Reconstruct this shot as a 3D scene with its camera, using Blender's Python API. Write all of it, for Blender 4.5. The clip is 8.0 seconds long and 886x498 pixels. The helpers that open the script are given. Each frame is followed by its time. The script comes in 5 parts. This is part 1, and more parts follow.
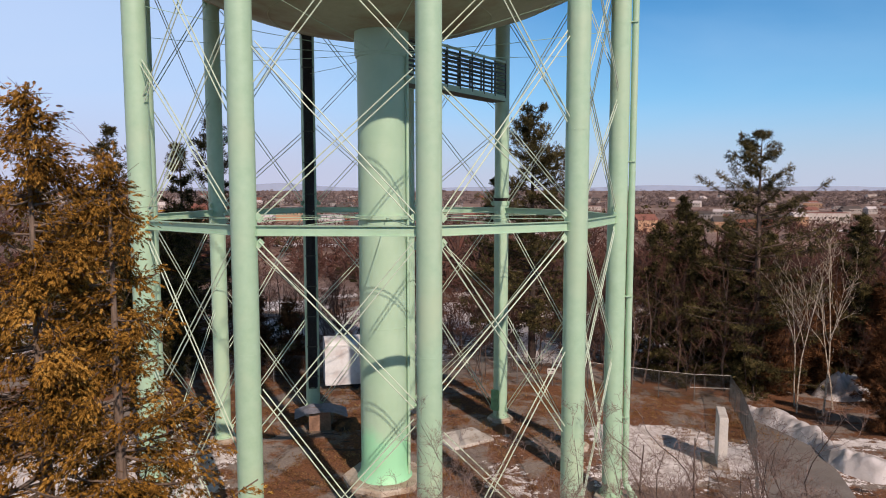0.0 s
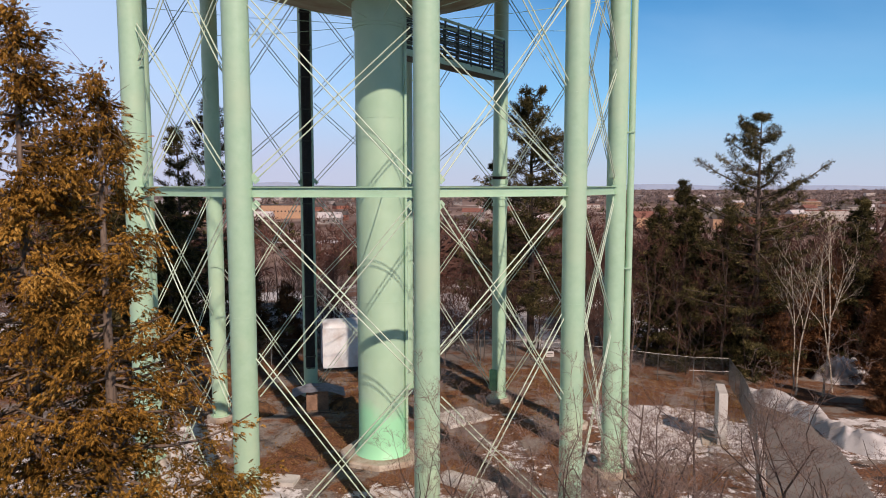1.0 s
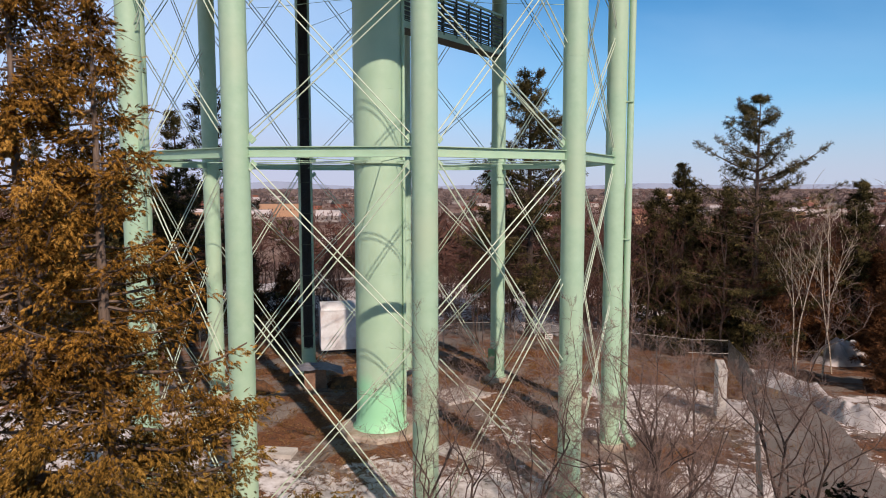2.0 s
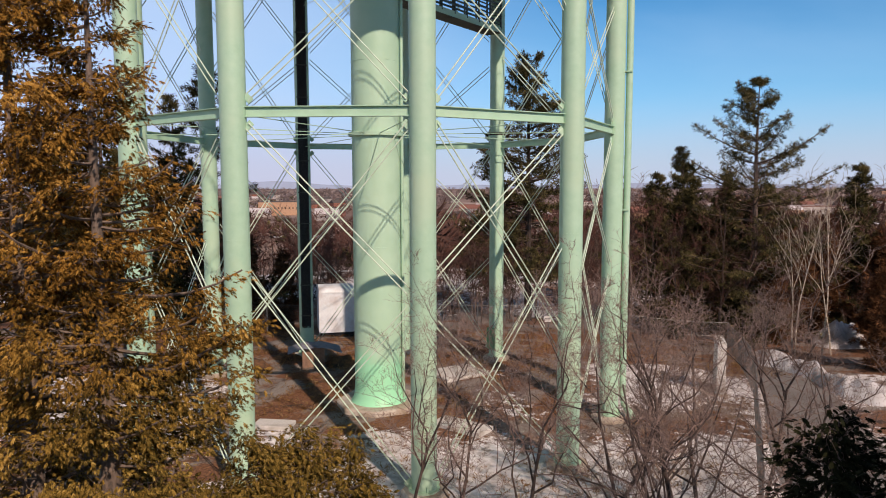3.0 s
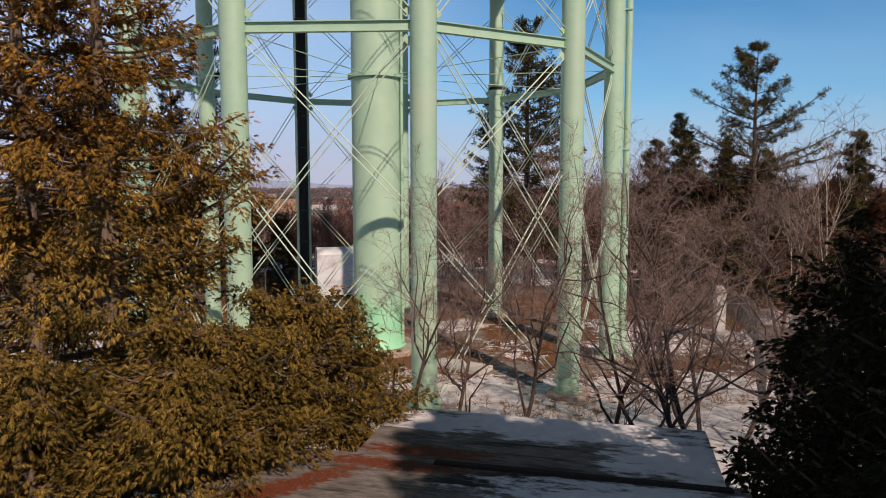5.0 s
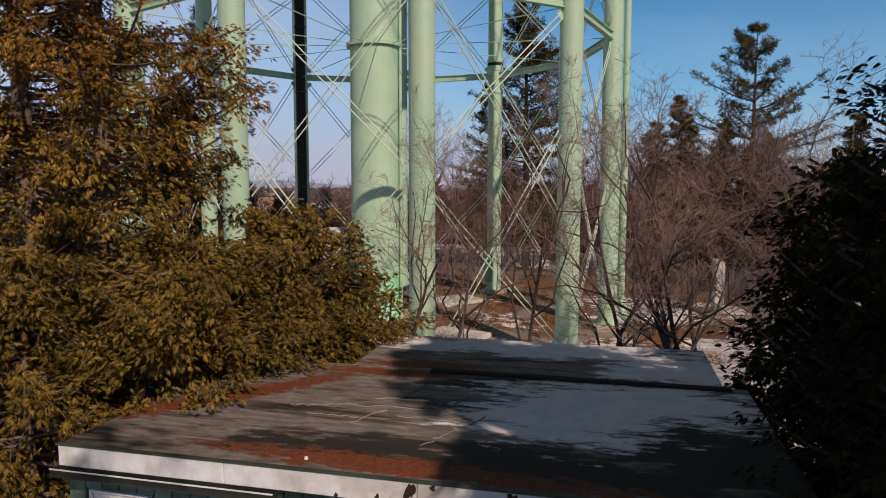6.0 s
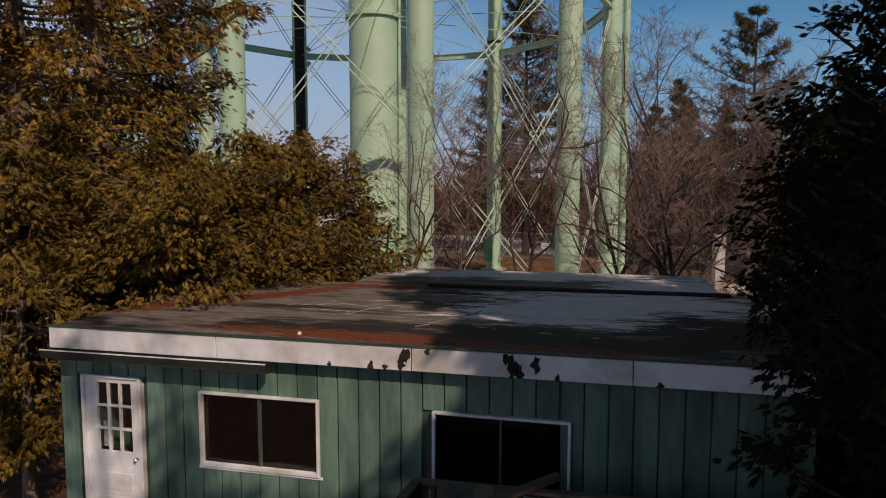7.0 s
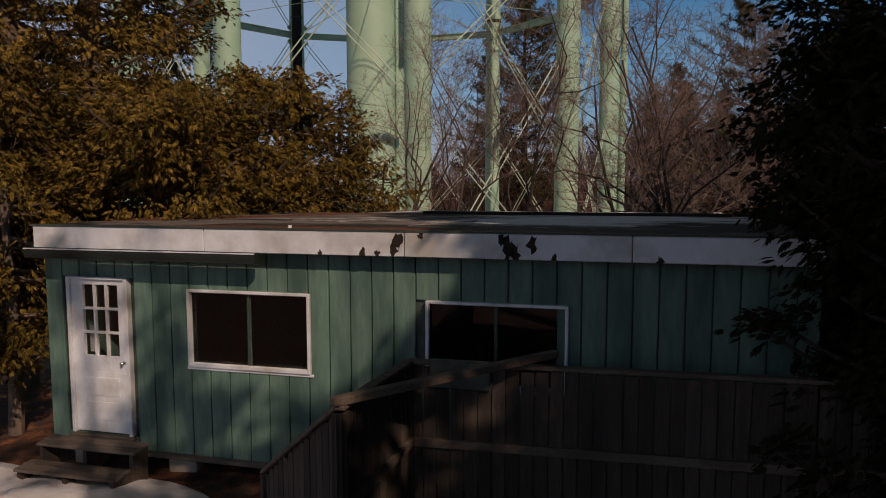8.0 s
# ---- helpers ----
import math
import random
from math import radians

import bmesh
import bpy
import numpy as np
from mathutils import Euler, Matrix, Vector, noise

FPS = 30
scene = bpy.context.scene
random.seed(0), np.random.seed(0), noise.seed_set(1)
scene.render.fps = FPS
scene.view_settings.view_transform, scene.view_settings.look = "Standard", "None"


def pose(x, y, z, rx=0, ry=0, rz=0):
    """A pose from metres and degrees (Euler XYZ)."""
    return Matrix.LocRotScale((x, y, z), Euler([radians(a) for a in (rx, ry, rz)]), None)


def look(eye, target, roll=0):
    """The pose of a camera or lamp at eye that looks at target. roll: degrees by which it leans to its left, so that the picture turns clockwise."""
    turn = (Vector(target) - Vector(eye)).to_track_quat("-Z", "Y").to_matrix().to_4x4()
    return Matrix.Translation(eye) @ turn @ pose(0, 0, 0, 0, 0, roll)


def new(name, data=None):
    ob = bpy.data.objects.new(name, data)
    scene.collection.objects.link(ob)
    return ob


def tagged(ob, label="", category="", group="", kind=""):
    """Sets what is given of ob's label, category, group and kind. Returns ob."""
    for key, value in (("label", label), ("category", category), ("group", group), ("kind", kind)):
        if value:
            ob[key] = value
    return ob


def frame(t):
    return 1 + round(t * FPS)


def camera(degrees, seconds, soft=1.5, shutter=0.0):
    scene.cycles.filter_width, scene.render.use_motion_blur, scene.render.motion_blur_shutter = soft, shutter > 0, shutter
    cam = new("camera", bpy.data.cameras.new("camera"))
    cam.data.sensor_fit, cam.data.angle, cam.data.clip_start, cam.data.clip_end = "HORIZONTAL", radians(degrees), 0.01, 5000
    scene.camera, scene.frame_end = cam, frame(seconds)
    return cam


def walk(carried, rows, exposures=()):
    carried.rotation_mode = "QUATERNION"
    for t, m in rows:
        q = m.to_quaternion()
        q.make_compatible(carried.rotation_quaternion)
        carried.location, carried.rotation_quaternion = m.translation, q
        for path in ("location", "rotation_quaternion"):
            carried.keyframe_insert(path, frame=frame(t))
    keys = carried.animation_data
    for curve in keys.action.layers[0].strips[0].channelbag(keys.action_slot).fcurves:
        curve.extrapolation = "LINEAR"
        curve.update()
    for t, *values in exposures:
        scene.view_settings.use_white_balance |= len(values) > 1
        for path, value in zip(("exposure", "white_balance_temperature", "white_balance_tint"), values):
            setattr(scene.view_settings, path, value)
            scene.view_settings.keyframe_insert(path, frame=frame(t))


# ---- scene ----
cam = camera(65.59, 8.0, soft=1.0)
# seconds, x, y, z, yaw, pitch, roll
PATH = [
    (0.0, 0.000, 0.000, 15.747, 0.00, -5.22, 0.04),
    (0.5, 0.033, 0.086, 15.021, -0.05, -5.27, 0.01),
    (1.0, 0.044, 0.130, 14.308, -0.09, -5.30, 0.01),
    (1.5, 0.041, 0.165, 13.558, -0.16, -5.32, 0.04),
    (3.0, 0.075, 0.182, 11.313, -0.33, -5.34, 0.11),
    (3.5, 0.038, 0.144, 10.554, -0.35, -5.34, 0.14),
    (4.0, 0.004, 0.105, 9.802, -0.39, -5.32, 0.11),
    (5.5, -0.071, -0.058, 7.358, -0.62, -5.35, 0.03),
    (6.0, -0.014, -0.097, 6.508, -0.60, -5.32, -0.04),
    (6.5, 0.038, -0.122, 5.658, -0.54, -5.27, -0.07),
    (7.0, 0.051, -0.126, 4.936, -0.56, -5.23, -0.02),
    (7.5, 0.069, -0.108, 4.267, -0.56, -5.25, 0.01),
    (8.0, 0.107, -0.029, 3.647, -0.66, -5.32, 0.00),
]
EXPOSURE = [(0.0, -0.2, 7800, 27), (1.5, -0.17, 7800, 27), (3.0, -0.17, 7900, 27), (4.0, -0.28, 7950, 27), (5.5, -0.44, 8150, 28), (6.5, -0.68, 8500, 29), (7.0, -0.84, 8700, 30), (7.5, -1.03, 8900, 31), (8.0, -1.15, 9000, 32)]
walk(cam, [(t, pose(x, y, z, 90 + pitch, roll, yaw)) for t, x, y, z, yaw, pitch, roll in PATH], EXPOSURE)

# ---- light: clear late-winter day, sun high behind the camera and to its right ----
SUN_EL, SUN_AZ = 36.0, 25.5  # degrees above the horizon; degrees from straight behind the view towards the right
world = bpy.data.worlds.new("sky")
scene.world = world
world.use_nodes = True
wt = world.node_tree
sky = wt.nodes.new("ShaderNodeTexSky")
sky.sky_type, sky.sun_disc = "NISHITA", False
sky.sun_elevation, sky.sun_rotation = radians(SUN_EL), radians(180 - SUN_AZ)
sky.altitude, sky.air_density, sky.dust_density, sky.ozone_density = 300, 1.0, 0.1, 1.6
wt.nodes["Background"].inputs[1].default_value = 0.058
# thin cirrus over the blue
wc = wt.nodes.new("ShaderNodeTexCoord")
wm = wt.nodes.new("ShaderNodeMapping")
wm.inputs["Scale"].default_value = (1.1, 1.1, 5.0)
wn = wt.nodes.new("ShaderNodeTexNoise")
wn.inputs["Scale"].default_value, wn.inputs["Detail"].default_value, wn.inputs["Distortion"].default_value = 1.3, 6.0, 0.6
wr = wt.nodes.new("ShaderNodeMapRange")
wr.inputs[1].default_value, wr.inputs[2].default_value, wr.inputs[3].default_value, wr.inputs[4].default_value = 0.42, 0.75, 0.0, 0.24
wtint = wt.nodes.new("ShaderNodeMix")
wtint.data_type, wtint.blend_type = "RGBA", "MULTIPLY"
wtint.inputs[0].default_value, wtint.inputs[7].default_value = 1.0, (0.25, 1.72, 2.62, 1)
wmix = wt.nodes.new("ShaderNodeMix")
wmix.data_type = "RGBA"
wmix.inputs[7].default_value = (6.7, 13.5, 21.0, 1)
wt.links.new(wc.outputs["Generated"], wm.inputs[0])
wt.links.new(wm.outputs[0], wn.inputs["Vector"])
wt.links.new(wn.outputs["Fac"], wr.inputs[0])
wt.links.new(sky.outputs[0], wtint.inputs[6])
# haze that thickens towards the horizon
wsep = wt.nodes.new("ShaderNodeSeparateXYZ")
whz = wt.nodes.new("ShaderNodeMapRange")
whz.interpolation_type = "SMOOTHSTEP"
whz.inputs[1].default_value, whz.inputs[2].default_value, whz.inputs[3].default_value, whz.inputs[4].default_value = 0.0, 0.28, 0.50, 0.0
wadd = wt.nodes.new("ShaderNodeMath")
wadd.use_clamp = True
wt.links.new(wc.outputs["Generated"], wsep.inputs[0])
wt.links.new(wsep.outputs["Z"], whz.inputs[0])
wleft = wt.nodes.new("ShaderNodeMapRange")  # the cloud sheet thickens towards one side
wleft.interpolation_type = "SMOOTHSTEP"
wleft.inputs[1].default_value, wleft.inputs[2].default_value, wleft.inputs[3].default_value, wleft.inputs[4].default_value = 0.25, -0.55, 0.0, 0.62
wsum = wt.nodes.new("ShaderNodeMath")
wt.links.new(wsep.outputs["X"], wleft.inputs[0])
wt.links.new(wr.outputs[0], wsum.inputs[0])
wt.links.new(wleft.outputs[0], wsum.inputs[1])
wt.links.new(wsum.outputs[0], wadd.inputs[0])
wveil = wt.nodes.new("ShaderNodeMix")  # that sheet is a pale lavender white
wveil.data_type = "RGBA"
wveil.inputs[7].default_value = (9.4, 14.3, 21.8, 1)
wt.links.new(wleft.outputs[0], wveil.inputs[0])
wt.links.new(whz.outputs[0], wadd.inputs[1])
wt.links.new(wadd.outputs[0], wmix.inputs[0])
wt.links.new(wtint.outputs[2], wmix.inputs[6])
# the blue deepens towards the zenith: unseen sky dimmed to weaken the fill light
wdim = wt.nodes.new("ShaderNodeMapRange")
wdim.interpolation_type = "SMOOTHSTEP"
wdim.inputs[1].default_value, wdim.inputs[2].default_value, wdim.inputs[3].default_value, wdim.inputs[4].default_value = 0.31, 0.62, 1.0, 0.12
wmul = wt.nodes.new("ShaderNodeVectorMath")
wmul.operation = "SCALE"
wt.links.new(wsep.outputs["Z"], wdim.inputs[0])
# a pale dusty band low over the horizon
wlow = wt.nodes.new("ShaderNodeMapRange")
wlow.interpolation_type = "SMOOTHSTEP"
wlow.inputs[1].default_value, wlow.inputs[2].default_value, wlow.inputs[3].default_value, wlow.inputs[4].default_value = 0.0, 0.13, 0.8, 0.0
wdust = wt.nodes.new("ShaderNodeMix")
wdust.data_type = "RGBA"
wdust.inputs[7].default_value = (9.6, 11.8, 16.2, 1)
wt.links.new(wsep.outputs["Z"], wlow.inputs[0])
wt.links.new(wlow.outputs[0], wdust.inputs[0])
wt.links.new(wmix.outputs[2], wveil.inputs[6])
wt.links.new(wveil.outputs[2], wdust.inputs[6])
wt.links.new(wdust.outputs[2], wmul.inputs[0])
wt.links.new(wdim.outputs[0], wmul.inputs["Scale"])
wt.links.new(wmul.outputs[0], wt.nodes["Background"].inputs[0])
sun = new("sun", bpy.data.lights.new("sun", "SUN"))
sun.data.energy, sun.data.angle, sun.data.color = 4.5, radians(0.53), (1.0, 0.94, 0.86)
az, el = radians(SUN_AZ), radians(SUN_EL)
SUNWARD = Vector((math.sin(az) * math.cos(el), -math.cos(az) * math.cos(el), math.sin(el)))
sun.matrix_world = look(SUNWARD * 60, (0, 0, 0))


# ---- materials ----
def nodes_of(name, rough=0.8, metal=0.0):
    m = bpy.data.materials.new(name)
    m.use_nodes = True
    t = m.node_tree
    b = t.nodes["Principled BSDF"]
    b.inputs["Roughness"].default_value, b.inputs["Metallic"].default_value = rough, metal
    return m, t, b


def noise_node(t, coords, scale, detail=4.0, rough=0.55):
    n = t.nodes.new("ShaderNodeTexNoise")
    n.inputs["Scale"].default_value, n.inputs["Detail"].default_value, n.inputs["Roughness"].default_value = scale, detail, rough
    t.links.new(coords, n.inputs["Vector"])
    return n.outputs["Fac"]


def ramp_node(t, fac, stops):
    r = t.nodes.new("ShaderNodeValToRGB")
    while len(r.color_ramp.elements) < len(stops):
        r.color_ramp.elements.new(0.5)
    for e, (p, c) in zip(r.color_ramp.elements, stops):
        e.position, e.color = p, (*c, 1)
    t.links.new(fac, r.inputs["Fac"])
    return r.outputs["Color"]


def mix_node(t, fac, a, b, mode="MIX"):
    n = t.nodes.new("ShaderNodeMix")
    n.data_type, n.blend_type = "RGBA", mode
    for sock, v in ((n.inputs[0], fac), (n.inputs[6], a), (n.inputs[7], b)):
        if isinstance(v, (int, float)):
            sock.default_value = v
        elif isinstance(v, tuple):
            sock.default_value = (*v, 1)
        else:
            t.links.new(v, sock)
    return n.outputs[2]


def coords_of(t, stretch=(1, 1, 1), place="Object"):
    c = t.nodes.new("ShaderNodeTexCoord")
    m = t.nodes.new("ShaderNodeMapping")
    m.inputs["Scale"].default_value = stretch
    t.links.new(c.outputs[place], m.inputs["Vector"])
    return m.outputs["Vector"]


def bump_node(t, b, height, strength, distance):
    n = t.nodes.new("ShaderNodeBump")
    n.inputs["Strength"].default_value, n.inputs["Distance"].default_value = strength, distance
    t.links.new(height, n.inputs["Height"])
    t.links.new(n.outputs["Normal"], b.inputs["Normal"])


def surface(name, dark, light, grain=12.0, patch=0.8, rough=0.75, metal=0.0, bump=0.3, depth=0.01, stretch=(1, 1, 1), stain=None, amount=0.25, vary=0.0):
    """A two-scale surface: fine grain between two colours, broad patches of a stain, and relief."""
    m, t, b = nodes_of(name, rough, metal)
    c = coords_of(t, stretch)
    fine = noise_node(t, c, grain, 6.0, 0.65)
    broad = noise_node(t, c, patch, 4.0, 0.6)
    col = ramp_node(t, fine, [(0.3, dark), (0.7, light)])
    col = mix_node(t, ramp_node(t, broad, [(0.62 - amount * 0.4, (0, 0, 0)), (0.8 - amount * 0.3, (1, 1, 1))]), col, stain or tuple(x * 0.6 for x in dark))
    if vary:
        o = t.nodes.new("ShaderNodeObjectInfo")
        r = t.nodes.new("ShaderNodeMapRange")
        r.inputs[3].default_value, r.inputs[4].default_value = 1 - vary, 1 + vary
        t.links.new(o.outputs["Random"], r.inputs[0])
        h = t.nodes.new("ShaderNodeHueSaturation")
        t.links.new(r.outputs[0], h.inputs["Value"])
        t.links.new(col, h.inputs["Color"])
        col = h.outputs["Color"]
    t.links.new(col, b.inputs["Base Color"])
    bump_node(t, b, fine, bump, depth)
    return m


def leaf_material(name, stops, through_light=0.35, rough=0.9, lower=None, level=(6.0, 10.0)):
    """Foliage: colour by leaf, some light passing through."""
    m, t, b = nodes_of(name, rough)
    b.inputs["Specular IOR Level"].default_value = 0.12
    g = t.nodes.new("ShaderNodeNewGeometry")
    c = coords_of(t)
    broad = noise_node(t, c, 0.9, 2.0)
    add = t.nodes.new("ShaderNodeMath")
    add.operation = "MULTIPLY_ADD"
    t.links.new(g.outputs["Random Per Island"], add.inputs[0])
    add.inputs[1].default_value = 0.55
    t.links.new(broad, add.inputs[2])
    sub = t.nodes.new("ShaderNodeMath")
    sub.operation = "SUBTRACT"
    sub.inputs[1].default_value = 0.27
    t.links.new(add.outputs[0], sub.inputs[0])
    col = ramp_node(t, sub.outputs[0], stops)
    if lower:
        s = t.nodes.new("ShaderNodeSeparateXYZ")
        t.links.new(c, s.inputs[0])
        h = t.nodes.new("ShaderNodeMath")
        h.operation = "MULTIPLY_ADD"
        t.links.new(noise_node(t, c, 0.6, 3.0), h.inputs[0])
        h.inputs[1].default_value = 5.0
        t.links.new(s.outputs["Z"], h.inputs[2])
        k = t.nodes.new("ShaderNodeMapRange")
        k.inputs[1].default_value, k.inputs[2].default_value = level[0] + 2.5, level[1] + 2.5
        t.links.new(h.outputs[0], k.inputs[0])
        col = mix_node(t, k.outputs[0], ramp_node(t, sub.outputs[0], lower), col)
    t.links.new(col, b.inputs["Base Color"])
    tr = t.nodes.new("ShaderNodeBsdfTranslucent")
    t.links.new(col, tr.inputs["Color"])
    mx = t.nodes.new("ShaderNodeMixShader")
    mx.inputs[0].default_value = through_light
    t.links.new(b.outputs[0], mx.inputs[1])
    t.links.new(tr.outputs[0], mx.inputs[2])
    t.links.new(mx.outputs[0], t.nodes["Material Output"].inputs["Surface"])
    return m


def glass_material(name, tint=(0.9, 0.95, 0.95), rough=0.03):
    m, t, b = nodes_of(name, rough)
    b.inputs["Base Color"].default_value = (*tint, 1)
    b.inputs["Transmission Weight"].default_value = 1.0
    b.inputs["IOR"].default_value = 1.45
    return m


GREEN = surface("tower_paint", (0.315, 0.52, 0.365), (0.375, 0.58, 0.425), grain=2.0, patch=0.25, rough=0.5, bump=0.05, depth=0.01, stain=(0.40, 0.56, 0.40), amount=0.3)
def column_paint():
    """Tower paint with a ragged band of brighter new paint round the foot."""
    m, t, b = nodes_of("riser_paint", 0.5)
    c = coords_of(t)
    base = ramp_node(t, noise_node(t, c, 0.5, 4.0), [(0.35, (0.33, 0.53, 0.375)), (0.65, (0.39, 0.585, 0.425))])
    s = t.nodes.new("ShaderNodeSeparateXYZ")
    t.links.new(c, s.inputs[0])
    h = t.nodes.new("ShaderNodeMath")
    h.operation = "MULTIPLY_ADD"
    t.links.new(noise_node(t, c, 0.9, 5.0), h.inputs[0])
    h.inputs[1].default_value = -2.2
    t.links.new(s.outputs["Z"], h.inputs[2])
    k = t.nodes.new("ShaderNodeMapRange")
    k.inputs[1].default_value, k.inputs[2].default_value, k.inputs[3].default_value, k.inputs[4].default_value = 0.3, 1.3, 1.0, 0.0
    t.links.new(h.outputs[0], k.inputs[0])
    t.links.new(mix_node(t, k.outputs[0], base, (0.28, 0.70, 0.43)), b.inputs["Base Color"])
    return m


COLUMN = column_paint()
# tank copy of the tower paint: brown grime plus underside shade in its colour
GREEN_SHADED = surface("shaded_tank_paint", (0.30, 0.36, 0.25), (0.36, 0.42, 0.30), grain=2.0, patch=0.3, rough=0.6, bump=0.08, stain=(0.24, 0.20, 0.12), amount=0.5)
STEEL_DARK = surface("weathered_grating", (0.05, 0.06, 0.05), (0.10, 0.12, 0.10), grain=8.0, rough=0.6, metal=0.3)
# tower green made paler: sunlight on the rods is put into the colour
SUNLIT_ROD = surface("sunlit_rod_paint", (0.46, 0.60, 0.46), (0.56, 0.68, 0.55), grain=3.0, rough=0.5, bump=0.05)
HATCH = surface("deep_green_enamel", (0.10, 0.30, 0.15), (0.14, 0.37, 0.19), grain=3.0, rough=0.5, bump=0.05)
CABLE = surface("black_cable_jacket", (0.010, 0.010, 0.010), (0.022, 0.022, 0.022), grain=6.0, rough=0.7, bump=0.05)
GALVANISED = surface("galvanised_wire", (0.13, 0.135, 0.13), (0.26, 0.265, 0.26), grain=10.0, rough=0.5, metal=0.6, bump=0.05)
CONCRETE = surface("old_concrete", (0.38, 0.33, 0.27), (0.52, 0.47, 0.40), grain=6.0, patch=0.7, rough=0.9, bump=0.3, stain=(0.28, 0.20, 0.13), amount=0.4)
CONCRETE_PALE = surface("pale_concrete", (0.50, 0.48, 0.45), (0.64, 0.62, 0.58), grain=9.0, patch=0.8, rough=0.9, bump=0.3, stain=(0.36, 0.33, 0.29), amount=0.35)
ASPHALT = surface("worn_asphalt", (0.16, 0.15, 0.145), (0.24, 0.225, 0.21), grain=14.0, patch=0.25, rough=0.95, bump=0.3, stain=(0.13, 0.115, 0.105), amount=0.5)
DIRTY_SNOW = surface("dirty_ploughed_snow", (0.46, 0.44, 0.44), (0.88, 0.88, 0.90), grain=1.6, patch=0.4, rough=0.7, bump=0.9, depth=0.12, stain=(0.25, 0.23, 0.22), amount=0.4)
SNOW = surface("old_snow", (0.66, 0.67, 0.70), (0.86, 0.86, 0.87), grain=3.5, patch=0.5, rough=0.6, bump=0.6, depth=0.05, stain=(0.50, 0.48, 0.47), amount=0.25)
SAPLING_BARK = surface("sapling_bark", (0.040, 0.027, 0.023), (0.115, 0.082, 0.07), grain=14.0, patch=1.2, rough=0.9, bump=0.4, depth=0.01, stretch=(1, 1, 0.3), stain=(0.04, 0.03, 0.026))
BARK = surface("grey_brown_bark", (0.040, 0.026, 0.021), (0.13, 0.092, 0.075), grain=16.0, patch=1.5, rough=0.95, bump=0.6, depth=0.02, stretch=(1, 1, 0.25), vary=0.5)
TWIG = surface("reddish_twig_bark", (0.13, 0.085, 0.072), (0.31, 0.225, 0.195), grain=9.0, patch=0.5, rough=0.9, bump=0.2, stain=(0.11, 0.07, 0.06))
TWIG_FAR = surface("russet_twig_bark", (0.060, 0.022, 0.016), (0.148, 0.058, 0.042), grain=2.0, patch=0.1, rough=0.95, bump=0.2, stain=(0.06, 0.038, 0.03), amount=0.5)
BIRCH = surface("pale_birch_bark", (0.30, 0.25, 0.19), (0.58, 0.50, 0.40), grain=6.0, patch=2.0, rough=0.8, stretch=(1, 1, 3), stain=(0.10, 0.08, 0.065), amount=0.4)
CEDAR_BARK = surface("cedar_bark", (0.085, 0.062, 0.047), (0.23, 0.17, 0.13), grain=20.0, rough=0.95, bump=0.7, depth=0.02, stretch=(1, 1, 0.15))
CEDAR = leaf_material("golden_cedar_sprays", [(0.08, (0.030, 0.019, 0.006)), (0.36, (0.118, 0.058, 0.012)), (0.64, (0.33, 0.160, 0.028)), (0.95, (0.62, 0.36, 0.10))], 0.15, lower=[(0.08, (0.022, 0.021, 0.006)), (0.38, (0.108, 0.074, 0.017)), (0.66, (0.26, 0.163, 0.035)), (0.95, (0.51, 0.35, 0.11))])
CEDAR_GREEN = leaf_material("olive_cedar_sprays", [(0.08, (0.022, 0.023, 0.006)), (0.38, (0.094, 0.067, 0.015)), (0.66, (0.225, 0.140, 0.031)), (0.95, (0.44, 0.295, 0.09))], 0.15)
PINE = leaf_material("pine_needles", [(0.1, (0.016, 0.017, 0.008)), (0.5, (0.062, 0.056, 0.023)), (0.9, (0.24, 0.195, 0.085))], 0.2)
# near-black leaves: the deep shade on these trees is painted into the colour
CEDAR_SHADED = leaf_material("shaded_evergreen_sprays", [(0.1, (0.007, 0.009, 0.004)), (0.5, (0.016, 0.019, 0.008)), (0.9, (0.034, 0.034, 0.013))], 0.1)
WOOD_CEDAR = leaf_material("russet_olive_needles", [(0.1, (0.034, 0.021, 0.010)), (0.5, (0.115, 0.052, 0.025)), (0.9, (0.26, 0.118, 0.054))], 0.2)
SIDING = surface("green_siding_paint", (0.095, 0.195, 0.150), (0.150, 0.275, 0.215), grain=5.0, patch=0.9, rough=0.7, bump=0.15, stretch=(3, 3, 0.6), stain=(0.050, 0.115, 0.092), amount=0.6, vary=0.12)
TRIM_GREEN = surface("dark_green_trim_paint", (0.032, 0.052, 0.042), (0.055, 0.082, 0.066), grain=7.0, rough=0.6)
GUTTER = surface("black_green_gutter_enamel", (0.012, 0.018, 0.015), (0.03, 0.042, 0.036), grain=6.0, rough=0.35, bump=0.05)
WHITE = surface("dirty_white_paint", (0.67, 0.72, 0.75), (0.79, 0.84, 0.87), grain=6.0, patch=1.2, rough=0.6, bump=0.1, stain=(0.44, 0.43, 0.40), amount=0.35)
RUST = surface("rust", (0.014, 0.010, 0.008), (0.045, 0.025, 0.017), grain=20.0, rough=0.95, bump=0.5)
